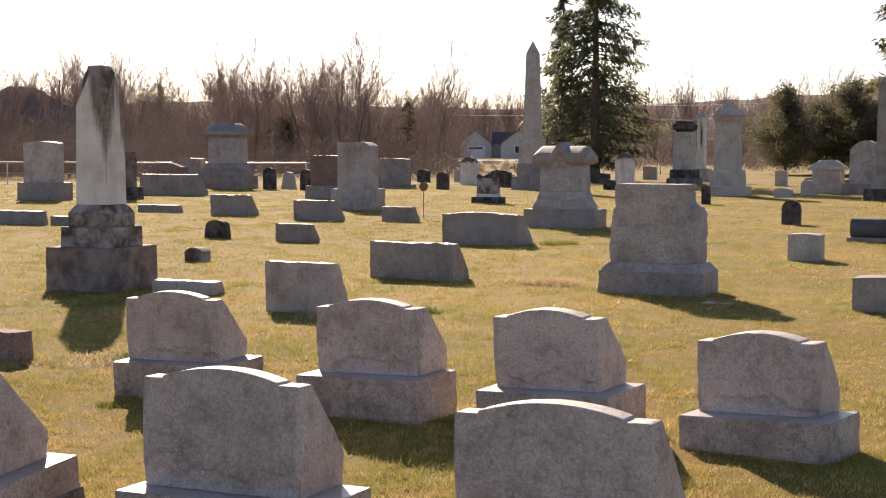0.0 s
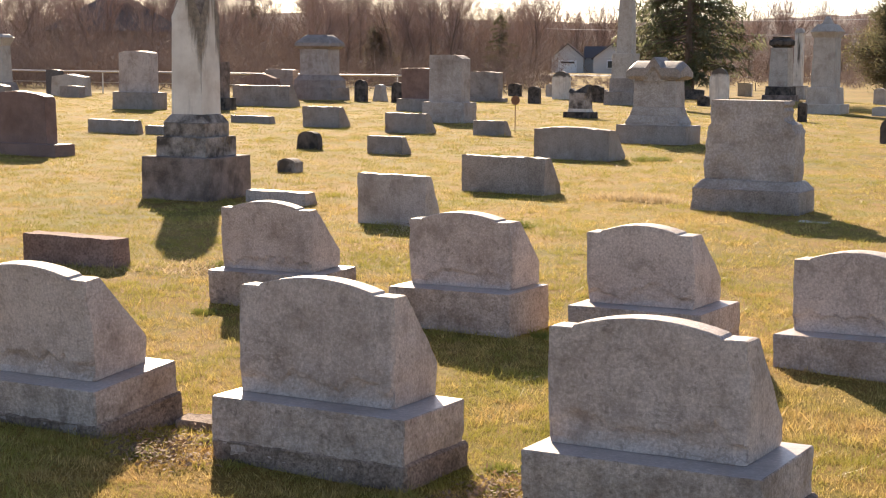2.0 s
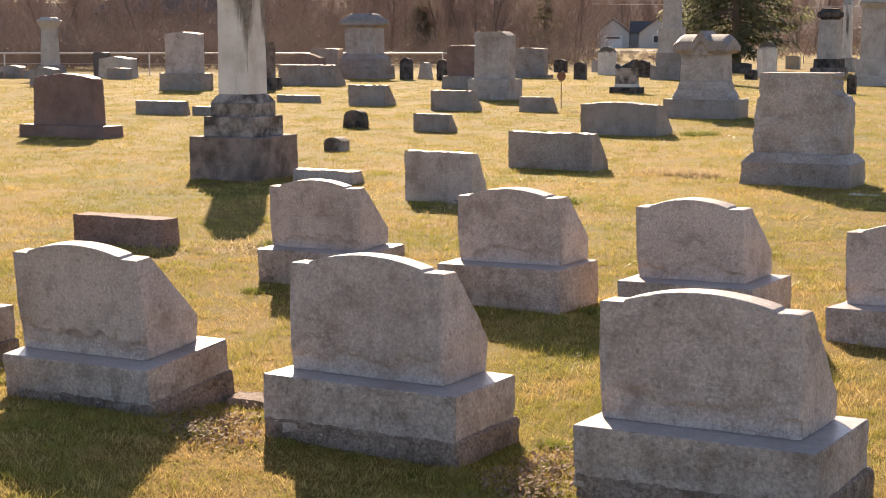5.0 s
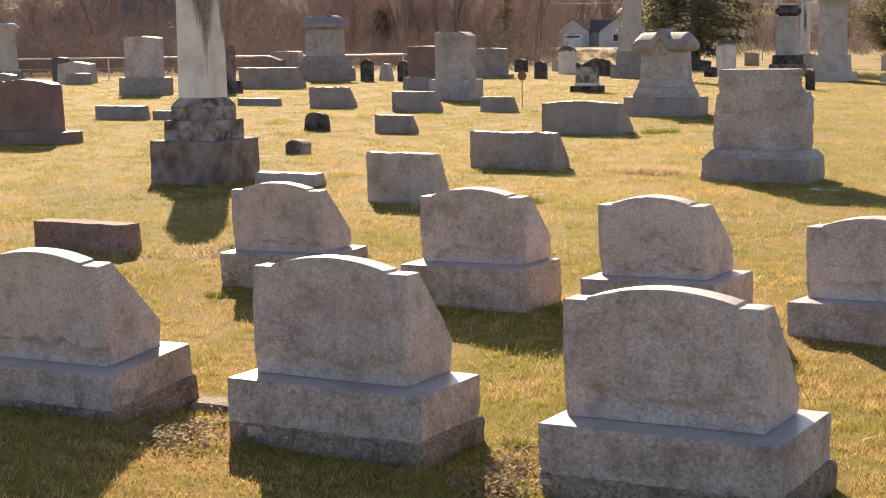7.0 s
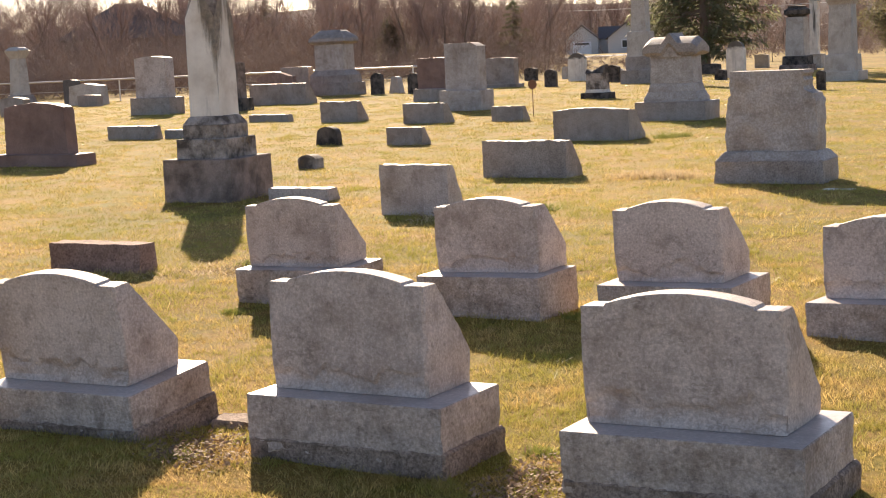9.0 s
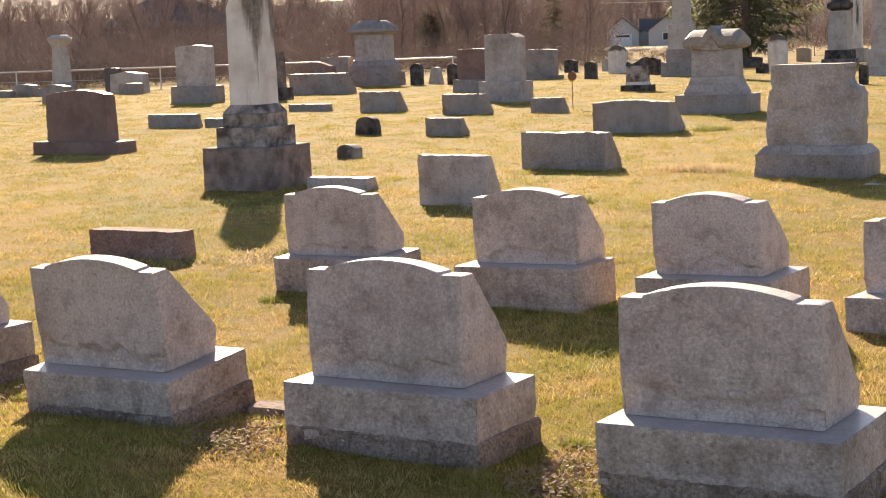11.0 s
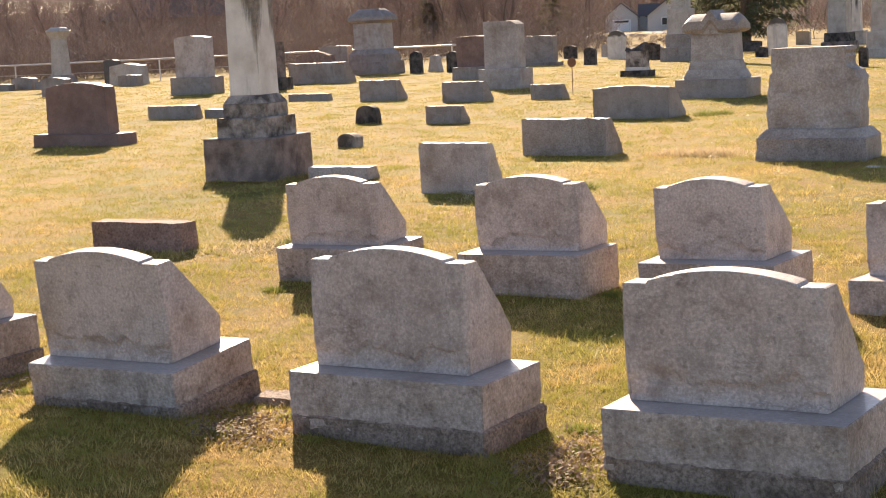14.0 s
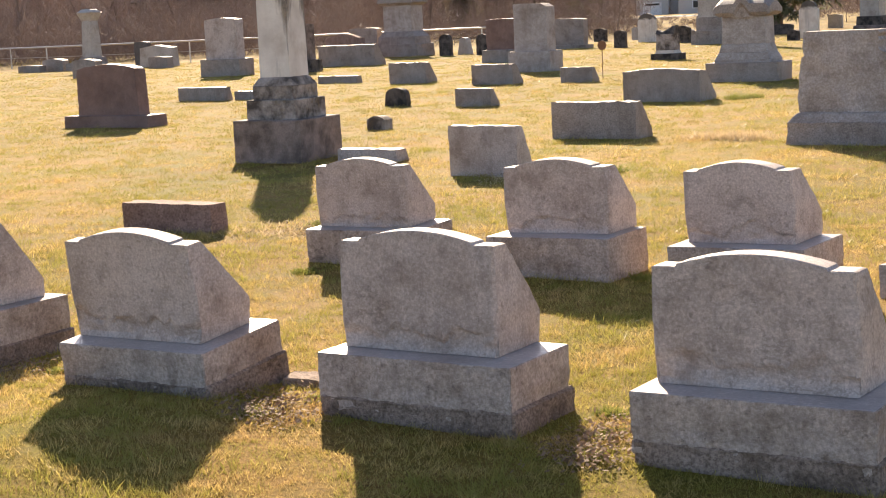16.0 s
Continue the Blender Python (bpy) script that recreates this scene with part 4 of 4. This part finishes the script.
# ---- trees ----
def bare_tree_meshes(seed, height, spread):
    """Trunk with steep limbs and branches, and a crown of long fine twigs set all along them."""
    rng = random.Random(seed)
    bm = bmesh.new()
    twigs = []

    def limb(p, way, length, r, level):
        pieces = 4 if level < 2 else 3
        for k in range(pieces):
            way = (way + Vector((rng.gauss(0, 0.13), rng.gauss(0, 0.13), rng.gauss(0.05, 0.07)))).normalized()
            e, r2 = p + way * length / pieces, r * 0.78
            tube(bm, p, e, r, r2, 5 if level == 0 else 3)
            if level < 2 and (k or level):
                for _ in range(rng.choice((3, 4)) if level == 0 else 2):
                    a = rng.uniform(0, 2 * math.pi)
                    out = Vector((math.cos(a), math.sin(a), 0.2))
                    at = p.lerp(e, rng.uniform(0.1, 1))
                    limb(at, (way * rng.uniform(0.7, 1.2) + out * spread * rng.uniform(0.4, 0.9)).normalized(), length * rng.uniform(0.38, 0.62), r2 * rng.uniform(0.35, 0.55), level + 1)
            if level:
                for _ in range(4 if level == 1 else 7):
                    w = (way + Vector((rng.gauss(0, 0.5), rng.gauss(0, 0.5), rng.gauss(0.25, 0.3)))).normalized()
                    at = p.lerp(e, rng.uniform(0, 1))
                    twigs.append((at, at + w * height * rng.uniform(0.05, 0.13)))
            p, r = e, r2

    limb(Vector((0, 0, -0.1)), Vector((0, 0, 1)), height * 0.85, 0.013 * height, 0)
    trunk = mesh_of("trunk", bm, BARK)
    b = np.array([t[0][:] for t in twigs])
    e = np.array([t[1][:] for t in twigs])
    v, f = blades(b, e, 0.02, np.random.default_rng(seed))
    return trunk, raw_mesh("crown", v, f, TWIG)


def sector(r, degrees_left):
    a = radians(degrees_left)
    return -math.sin(a) * r, math.cos(a) * r


def woods():
    rng = random.Random(8)
    kinds = []
    for s, (h, spread) in enumerate(((7.6, 0.8), (6.4, 1.0), (8.0, 0.8), (5.8, 1.1), (7.0, 0.9))):
        t = thing("bare_tree", *sector(105 + 3 * s, 40 - 7 * s), "bare brown deciduous tree in the wood line", "tree", 0, "bare trees of the wood line")
        trunk, crown = bare_tree_meshes(20 + s, h, spread)
        part("trunk", trunk, None, t)
        part("crown", crown, None, t, "crown of fine bare twigs")
        kinds.append(t)
    for k in range(380):
        a = rng.uniform(-2, 62)
        if a < 25.7:
            r = rng.uniform(200, 300) if a < 21 else rng.uniform(300, 360)
            size = rng.uniform(0.95, 1.5) if a < 21 else rng.uniform(1.3, 1.75)
        else:
            r = rng.uniform(98, 190)
            size = rng.uniform(0.7, 1.1) * (0.75 + r / 400)
        c = copy_thing(rng.choice(kinds), pose(*sector(r, a), 0, 0, 0, rng.uniform(0, 360)))
        c.scale = (size, size, size)
    # the tallest one, over the slab monument
    c = copy_thing(kinds[0], pose(*sector(118, 29.2), 0, 0, 0, 80))
    c.scale = (1.32, 1.32, 1.32)
    c = copy_thing(kinds[4], pose(*sector(104, 17.6), 0, 0, 0, 10))
    c.scale = (0.35, 0.35, 0.35)


woods()


def brush_stuff():
    """Thickets and distant woods: stems and twigs that nobody could count."""
    rng = np.random.default_rng(5)
    # how many, near, far, from and to in degrees, height, thickness, where the stems begin
    sets = ((46000, 88, 112, 36, 58, 4.6, 0.026), (42000, 82, 112, 25.7, 66, 2.8, 0.026), (105000, 150, 210, 25.7, 66, 9.8, 0.04), (260000, 108, 190, 25.7, 66, 8.4, 0.036), (26000, 118, 200, -4, 21.8, 1.5, 0.045), (5000, 100, 200, 21.8, 25.7, 0.5, 0.03), (110000, 215, 330, -6, 21.5, 9.0, 0.07), (60000, 300, 380, 20.0, 29.5, 14.5, 0.08))
    verts, faces, off = [], [], 0
    for n, r0, r1, a0, a1, high, width in sets:
        count = n // 60 + 1
        clump = rng.uniform(0, 1, (count, 2))
        tall = high * rng.uniform(0.3, 1.1, count)
        pick = rng.integers(0, count, n)
        r = r0 + (r1 - r0) * clump[pick, 0]
        a = np.radians(a0 + (a1 - a0) * clump[pick, 1])
        wide = 0.3 * high ** 0.75
        x, y = -np.sin(a) * r + rng.normal(0, wide, n), np.cos(a) * r + rng.normal(0, wide, n)
        top = tall[pick]
        low = top * rng.uniform(0, 0.85, n)
        h = np.minimum(top - low, rng.uniform(0.3, 1.5, n)) + 0.1
        base = np.stack([x, y, low], 1)
        tip = base + np.stack([rng.normal(0, 0.8, n) * h, rng.normal(0, 0.8, n) * h, h * rng.uniform(0.3, 1.1, n)], 1)
        v, f = blades(base, tip, width * rng.uniform(0.5, 1.4, n) * (1.05 - 0.6 * low / high), rng)
        verts.append(v), faces.append(f + off)
        off += len(v)
    ob = new("brush", raw_mesh("brush", np.concatenate(verts), np.concatenate(faces), BRUSH))
    tagged(ob, "dense brown leafless brush and saplings", "brush", kind="stuff")


brush_stuff()


def conifer(name, x, y, height, spread, material, label, seed, bare=0.12, droop=0.25, sprays=60, rounded=False, lean=0.0):
    rng = np.random.default_rng(seed)
    t = thing(name, x, y, label, "tree", 0, "conifers")
    bm = bmesh.new()
    for k in range(10):
        a, b = height * k / 10, height * (k + 1) / 10
        tube(bm, (0, 0, a - 0.1), (0, 0, b), 0.02 * height * (1 - k / 10.5), 0.02 * height * (1 - (k + 1) / 10.5), 8)
    bases, tips = [], []
    n = int(height * (30 if rounded else 15))
    for k in range(n):
        s = (k + rng.uniform()) / n
        z = height * (bare + (1 - bare) * s)
        reach = spread * ((1 - s ** 2.0) ** 0.62 * (0.8 + 0.25 * np.sin(3.0 * s * np.pi + seed)) if rounded else (1 - s) ** 0.75 * 0.95 + 0.05) * (rng.uniform(0.3, 1.12) if rounded else rng.uniform(0.55, 1.1))
        a = rng.uniform(0, 2 * np.pi)
        out = np.array([np.cos(a), np.sin(a), 0])
        if rounded:
            reach *= 0.8 + 0.28 * np.sin(2 * a + seed) + 0.12 * np.sin(5 * a + 9 * s)
        end = out * reach + np.array([0, 0, z - droop * reach + 0.12 * reach ** 1.5 * rng.uniform(0, 0.6)])
        tube(bm, (0, 0, float(z)), end.tolist(), float(0.02 + 0.012 * reach), 0.008, 3)
        m = int(sprays * (0.4 + reach / spread))
        f = rng.uniform(0.12 if rounded else 0.06, 1.0, m) ** 0.75
        at = np.array([0, 0, z]) + f[:, None] * (end - np.array([0, 0, z]))
        at = at + rng.normal(0, 0.3 if rounded else 0.09 * height / 12, (m, 3))
        side = np.cross(out, (0, 0, 1))
        length = rng.uniform(0.18, 0.5, m) * height / 12
        way = out * rng.uniform(0.1, 0.9, m)[:, None] + side * rng.normal(0, 0.8, m)[:, None] + np.array([0, 0, 1]) * rng.normal(-0.35 if not rounded else 0.25, 0.35, m)[:, None]
        way /= np.linalg.norm(way, axis=1)[:, None]
        bases.append(at), tips.append(at + way * length[:, None])
    part("trunk", bm, BARK, t)
    v, f = blades(np.concatenate(bases), np.concatenate(tips), (0.11 if rounded else 0.11 * height / 12), rng)
    part("crown", raw_mesh("crown", v, f, material), None, t)
    return t


conifer("spruce_tree", -28.1, 77.0, 15.5, 4.3, NEEDLES, "tall dark green spruce with drooping ragged branches", 3, 0.08, 0.22, 75)
conifer("spruce_tree", -30.6, 78.6, 10.5, 2.1, NEEDLES, "slimmer spruce behind the tall spruce", 13, 0.08, 0.22, 70)
conifer("cedar_tree", -23.7, 102.3, 5.7, 5.4, CEDAR, "broad dark cedar with rounded crown", 4, 0.10, -0.02, 190, True)
conifer("cedar_tree", -20.0, 106.5, 6.3, 5.8, CEDAR, "broad dark cedar with ragged crown", 5, 0.10, -0.02, 190, True)
conifer("cedar_tree", -22.1, 105.5, 4.9, 4.6, CEDAR, "low cedar between two larger cedars", 17, 0.14, -0.02, 150, True)
conifer("cedar_tree", -17.4, 105.0, 5.0, 4.6, CEDAR, "low dark cedar beside larger ones", 15, 0.14, -0.02, 150, True)
conifer("spruce_tree", -7.9, 66.6, 17.0, 4.6, CEDAR, "tall dark spruce at the lawn's edge", 6, 0.25, 0.2, 130)
conifer("young_spruce", -51.1, 99.7, 5.2, 2.5, CEDAR, "young dark green spruce among bare trees", 7, 0.03, 0.2, 240)
conifer("young_spruce", -88.9, 120.8, 8.0, 1.8, CEDAR, "young spruce in the brush", 9, 0.03, 0.2, 120)
conifer("young_spruce", -83.0, 122.5, 9.0, 1.6, CEDAR, "narrow young spruce in the brush", 10, 0.03, 0.2, 120)
conifer("young_spruce", -61.0, 99.0, 4.2, 2.2, CEDAR, "low dark evergreen bush", 11, 0.03, -0.1, 200, True)


# ---- houses, poles, road ----
def box_part(name, x0, x1, y0, y1, z0, z1, mat, parent, label=""):
    bm = block(x1 - x0, y1 - y0, z1 - z0, z0, cell=2.0, edge=0.02)
    p = part(name, bm, mat, parent, label)
    p.location = ((x0 + x1) / 2, y0, 0)
    return p


def gable_roof(w, d, z0, rise, over, mat, parent):
    """Ridge along y."""
    bm = bmesh.new()
    prof = [(-w / 2 - over, z0 - 0.2), (0, z0 + rise), (w / 2 + over, z0 - 0.2), (w / 2 + over, z0 - 0.4), (0, z0 + rise - 0.25), (-w / 2 - over, z0 - 0.4)]
    a = [bm.verts.new((x, -over, z)) for x, z in prof]
    b = [bm.verts.new((x, d + over, z)) for x, z in prof]
    for k in range(6):
        bm.faces.new((a[k], a[(k + 1) % 6], b[(k + 1) % 6], b[k]))
    for q in (a[::-1], b):
        bm.faces.new((q[0], q[1], q[4], q[5]))
        bm.faces.new((q[1], q[2], q[3], q[4]))
    return part("roof", bm, mat, parent, smooth=False)


def gable_end(w, z0, rise, mat, parent):
    bm = bmesh.new()
    v = [bm.verts.new(p) for p in ((-w / 2, 0, z0), (w / 2, 0, z0), (0, 0, z0 + rise - 0.15), (-w / 2, 0.2, z0), (w / 2, 0.2, z0), (0, 0.2, z0 + rise - 0.15))]
    bm.faces.new(v[:3])
    bm.faces.new(v[:2:-1])
    for i, j in ((0, 1), (1, 2), (2, 0)):
        bm.faces.new((v[i], v[i + 3], v[j + 3], v[j]))
    return part("gable", bm, mat, parent, smooth=False)


def far_house(x, y, turn, w, door):
    t = thing("house", x, y, "pale sided house with dark gabled roof, far across the road", "house", turn, "houses by the road")
    box_part("wall", -w / 2, w / 2, 0, 10, 0, 2.9, SIDING, t)
    gable_end(w, 2.9, 2.6, SIDING, t)
    gable_roof(w, 10, 2.9, 2.6, 0.35, SHINGLE, t)
    if door:
        g = box_part("garage_door", -1.7, 1.7, -0.06, 0.02, 0, 2.3, WHITE_PAINT, t, "white panelled garage door")
        box_part("door_window", -1.3, 1.3, -0.09, -0.07, 1.75, 2.1, GLASS_DARK, g).location.x = 0
    else:
        wi = box_part("window", -0.9, 0.9, -0.08, 0.02, 0.9, 2.4, WHITE_PAINT, t, "white-framed window")
        box_part("pane", -0.7, 0.7, -0.12, -0.09, 1.05, 2.25, GLASS_DARK, wi)
    if door:
        wing = box_part("wing", w / 2, w / 2 + 5, 2.5, 9, 0, 2.8, SIDING, t)
        bm = block(5.2, 7.4, 2.3, 2.75, (5.2, 0.3), cell=3, edge=0.03)
        part("wing_roof", bm, SHINGLE, t, "dark shingled wing roof").location = (w / 2 + 2.5, 2.1, 0)
    return t


far_house(-118.7, 259.5, 22, 6.0, True)
far_house(-107.9, 255.0, 22, 6.6, False)
lt = thing("house", -82.0, 93.0, "low house with dark hipped roof behind the brush", "house", 40, "houses by the road")
box_part("wall", -5, 5, 0, 8, 0, 3.9, BARN, lt)
bm = block(11.4, 9.2, 2.9, 3.85, (2.0, 0.6), cell=3, edge=0.03)
part("roof", bm, SHINGLE, lt).location = (0, -0.6, 0)


def road():
    bm = bmesh.new()
    prev = None
    for k in range(41):
        a = radians(4 + k * 0.9)
        r = 205 + 18 * math.sin(k * 0.12)
        ring = [bm.verts.new((-math.sin(a) * q, math.cos(a) * q, zz)) for q, zz in ((r, 0.0), (r + 0.4, 0.12), (r + 7, 0.14), (r + 7.4, 0.0))]
        if prev:
            for i in range(3):
                bm.faces.new((prev[i], prev[i + 1], ring[i + 1], ring[i]))
        prev = ring
    tagged(new("road", mesh_of("road", bm, ROAD)), "pale concrete road past the cemetery", "road", kind="structure")


road()


def pole(x, y, h, arm):
    t = thing("utility_pole", x, y, "weathered wooden utility pole with crossarm", "pole", 30, "utility poles")
    bm = bmesh.new()
    tube(bm, (0, 0, -0.2), (0, 0, h), 0.16, 0.11, 8)
    part("mast", bm, WOOD_POLE, t)
    bm = bmesh.new()
    tube(bm, (-arm, 0, h - 0.6), (arm, 0, h - 0.6), 0.07, 0.07, 6)
    part("crossarm", bm, WOOD_POLE, t)


pole(-88.7, 133.2, 8.2, 1.0)
pole(-84.0, 147.8, 9.3, 1.2)
pole(-68.6, 166.4, 8.6, 1.2)


def wire(a, b, sag, r=0.03):
    t = []
    bm = bmesh.new()
    n = 10
    for k in range(n + 1):
        s = k / n
        t.append(Vector(a).lerp(Vector(b), s) - Vector((0, 0, 4 * sag * s * (1 - s))))
    for p, q in zip(t, t[1:]):
        tube(bm, p, q, r, r, 4)
    bmesh.ops.remove_doubles(bm, verts=bm.verts[:], dist=0.02)
    tagged(new("power_line", mesh_of("power_line", bm, METAL)), "bright sagging overhead power line", "cable", "power lines")


for dz, off in ((8.4, 0.9), (7.6, 0.0), (6.0, 0.3)):
    wire((-68.6 + off, 166.4, dz - 0.3), (-40.0 + off, 172.0, dz - 0.5), 0.4)
    wire((-84.0 + off, 147.8, dz + 0.3), (-68.6 + off, 166.4, dz - 0.3), 0.3)


# ---- grass and litter ----
def lawn_blades():
    """Short tufts: blades gathered round clump centres, thinning out with distance."""
    rng = np.random.default_rng(2)
    n, each = 1350000, 18
    m = n // each
    u = rng.uniform(0, 1, m)
    r = 2.6 * np.exp(u ** 0.92 * np.log(75 / 2.6))
    a = np.radians(rng.uniform(0, 60, m) + rng.normal(0, 4, m))
    wide = rng.uniform(0, 1, m) < 0.07
    r, a = np.where(wide, rng.uniform(0.5, 9, m), r), np.where(wide, rng.uniform(0, 2 * np.pi, m), a)
    pick = np.repeat(np.arange(m), each)
    r, a = r[pick], a[pick]
    k = len(pick)
    spread = 0.014 + 0.0022 * r
    x, y = -np.sin(a) * r + rng.normal(0, 1, k) * spread, np.cos(a) * r + rng.normal(0, 1, k) * spread
    scale = 0.62 + r / 20.0
    clump = rng.gamma(1.6, 1 / 1.6, m)[pick]
    h = rng.uniform(0.008, 0.027, k) * (0.70 + 0.5 * clump) * (0.75 + 0.3 * np.minimum(scale, 2.5)) * np.clip(0.62 + r / 26, 0.0, 1.0) * (0.7 + 0.6 * np.sin(x * 2.1 + 1.3 * np.sin(y * 1.7)) ** 2)
    z = lawn_height(x, y)
    base = np.stack([x, y, z - 0.010], 1)
    lean = (rng.normal(0, 0.55, (m, 2))[pick] + rng.normal(0, 0.7, (k, 2))) * h[:, None]
    tip = base + np.stack([lean[:, 0], lean[:, 1], h + 0.010], 1)
    v, f = blades(base, tip, 0.0050 * scale * rng.uniform(0.6, 1.4, k), rng)
    tagged(new("grass", raw_mesh("grass", v, f, GRASS)), "short winter grass, straw mixed with green", "grass", kind="stuff")


lawn_blades()


def tufts(name, spots, material, label, n, h, spread):
    rng = np.random.default_rng(9)
    b, t = [], []
    for x, y, s in spots:
        p = np.stack([rng.normal(x, spread * s, n), rng.normal(y, spread * s, n), np.zeros(n)], 1)
        p[:, 2] = lawn_height(p[:, 0], p[:, 1])
        b.append(p)
        t.append(p + np.stack([rng.normal(0, 0.6, n) * h * s, rng.normal(0, 0.6, n) * h * s, rng.uniform(0.3, 1, n) * h * s], 1))
    v, f = blades(np.concatenate(b), np.concatenate(t), 0.012, rng)
    tagged(new(name, raw_mesh(name, v, f, material)), label, "grass", kind="stuff")


tufts("green_tufts", [(-9.9, 25.0, 1.2), (-9.7, 25.3, 1.0), (-7.6, 9.9, 0.5), (-6.3, 8.0, 0.4), (-7.5, 13.6, 0.8), (-8.7, 14.2, 1.0), (-9.0, 14.6, 1.0), (-2.62, 5.2, 0.35), (-2.55, 4.9, 0.3), (-2.75, 5.5, 0.35), (-4.02, 5.15, 0.3), (-4.1, 4.8, 0.3), (-5.6, 5.1, 0.3), (-5.55, 8.3, 0.4), (-3.95, 8.4, 0.45), (-2.75, 8.3, 0.45), (-6.9, 14.0, 0.8), (-12.5, 24.3, 0.8)], GREEN_GRASS, "taller green grass at the stones' feet", 260, 0.11, 0.09)
tufts("dry_clump", [(-7.1, 17.7, 1.0), (-7.4, 17.75, 0.9), (-6.8, 17.6, 0.9)], STRAW, "heap of dry straw-coloured grass on the lawn", 420, 0.13, 0.15)


tufts("straw_litter", [(-7.75, 9.6, 1.0), (-7.3, 9.85, 1.0), (-8.2, 9.35, 0.8), (-7.0, 9.5, 0.9), (-7.6, 13.2, 0.9), (-7.3, 13.0, 0.8), (-3.98, 5.0, 0.35), (-2.5, 5.25, 0.35), (-5.72, 4.95, 0.4), (-6.6, 17.5, 0.9)], STRAW, "loose bleached straw lying on the lawn", 320, 0.05, 0.22)


def litter(name, spots, label, n, size):
    """Curled dead leaves lying about."""
    rng = np.random.default_rng(12)
    verts = []
    for x, y, sx, sy in spots:
        c = np.stack([rng.normal(x, sx, n), rng.normal(y, sy, n), rng.uniform(0.012, 0.05, n)], 1)
        c[:, 2] += lawn_height(c[:, 0], c[:, 1])
        a = rng.uniform(0, 2 * np.pi, n)
        s = size * rng.uniform(0.5, 1.3, n)
        u = np.stack([np.cos(a), np.sin(a), rng.normal(0, 0.35, n)], 1) * s[:, None]
        w = np.stack([-np.sin(a), np.cos(a), rng.normal(0, 0.5, n)], 1) * s[:, None] * 0.45
        verts.append(np.stack([c - u, c + w, c + u, c - w], 1).reshape(-1, 3))
    v = np.concatenate(verts)
    tagged(new(name, raw_mesh(name, v, np.arange(len(v)).reshape(-1, 4), DRY)), label, "leaves", kind="stuff")


litter("dead_leaves", [(-4.15, 5.0, 0.13, 0.12), (-4.0, 4.75, 0.12, 0.08), (-2.62, 5.15, 0.09, 0.16), (-2.55, 4.85, 0.08, 0.1), (-5.85, 5.0, 0.12, 0.12), (-7.35, 9.7, 0.25, 0.2), (-7.6, 13.4, 0.3, 0.25)], "dead leaves gathered between the stones", 380, 0.013)

# ---- small things on the lawn ----
ob = new("flush_slab", mesh_of("flush_slab", block(0.26, 0.20, 0.055, -0.02, rough=0.02, rim=0, seed=61, cell=0.025), FOOTING))
tagged(place(ob, -4.24, 5.36, 22.0, float(lawn_height(-4.24, 5.36)), (-3, 5)), "brown broken stone slab beside the leaning headstone", "stone")
ob = new("flush_marker", mesh_of("flush_marker", block(0.34, 0.16, 0.035, -0.02, cell=0.05), MARBLE))
tagged(place(ob, -4.45, 16.2, 0.0), "pale flush marker in the grass beside monument", "headstone")
for x, y, r in ((-24.6, 20.6, 0.10), (-24.9, 21.0, 0.07)):
    bm = bmesh.new()
    bmesh.ops.create_icosphere(bm, subdivisions=2, radius=r)
    for v in bm.verts:
        v.co *= 1 + 0.3 * noise.noise(v.co * 9)
        v.co.z *= 0.5
    tagged(place(new("white_scrap", mesh_of("white_scrap", bm, CLOTH_WHITE)), x, y, 0, r * 0.35), "crumpled white plastic scrap on the lawn", "litter")
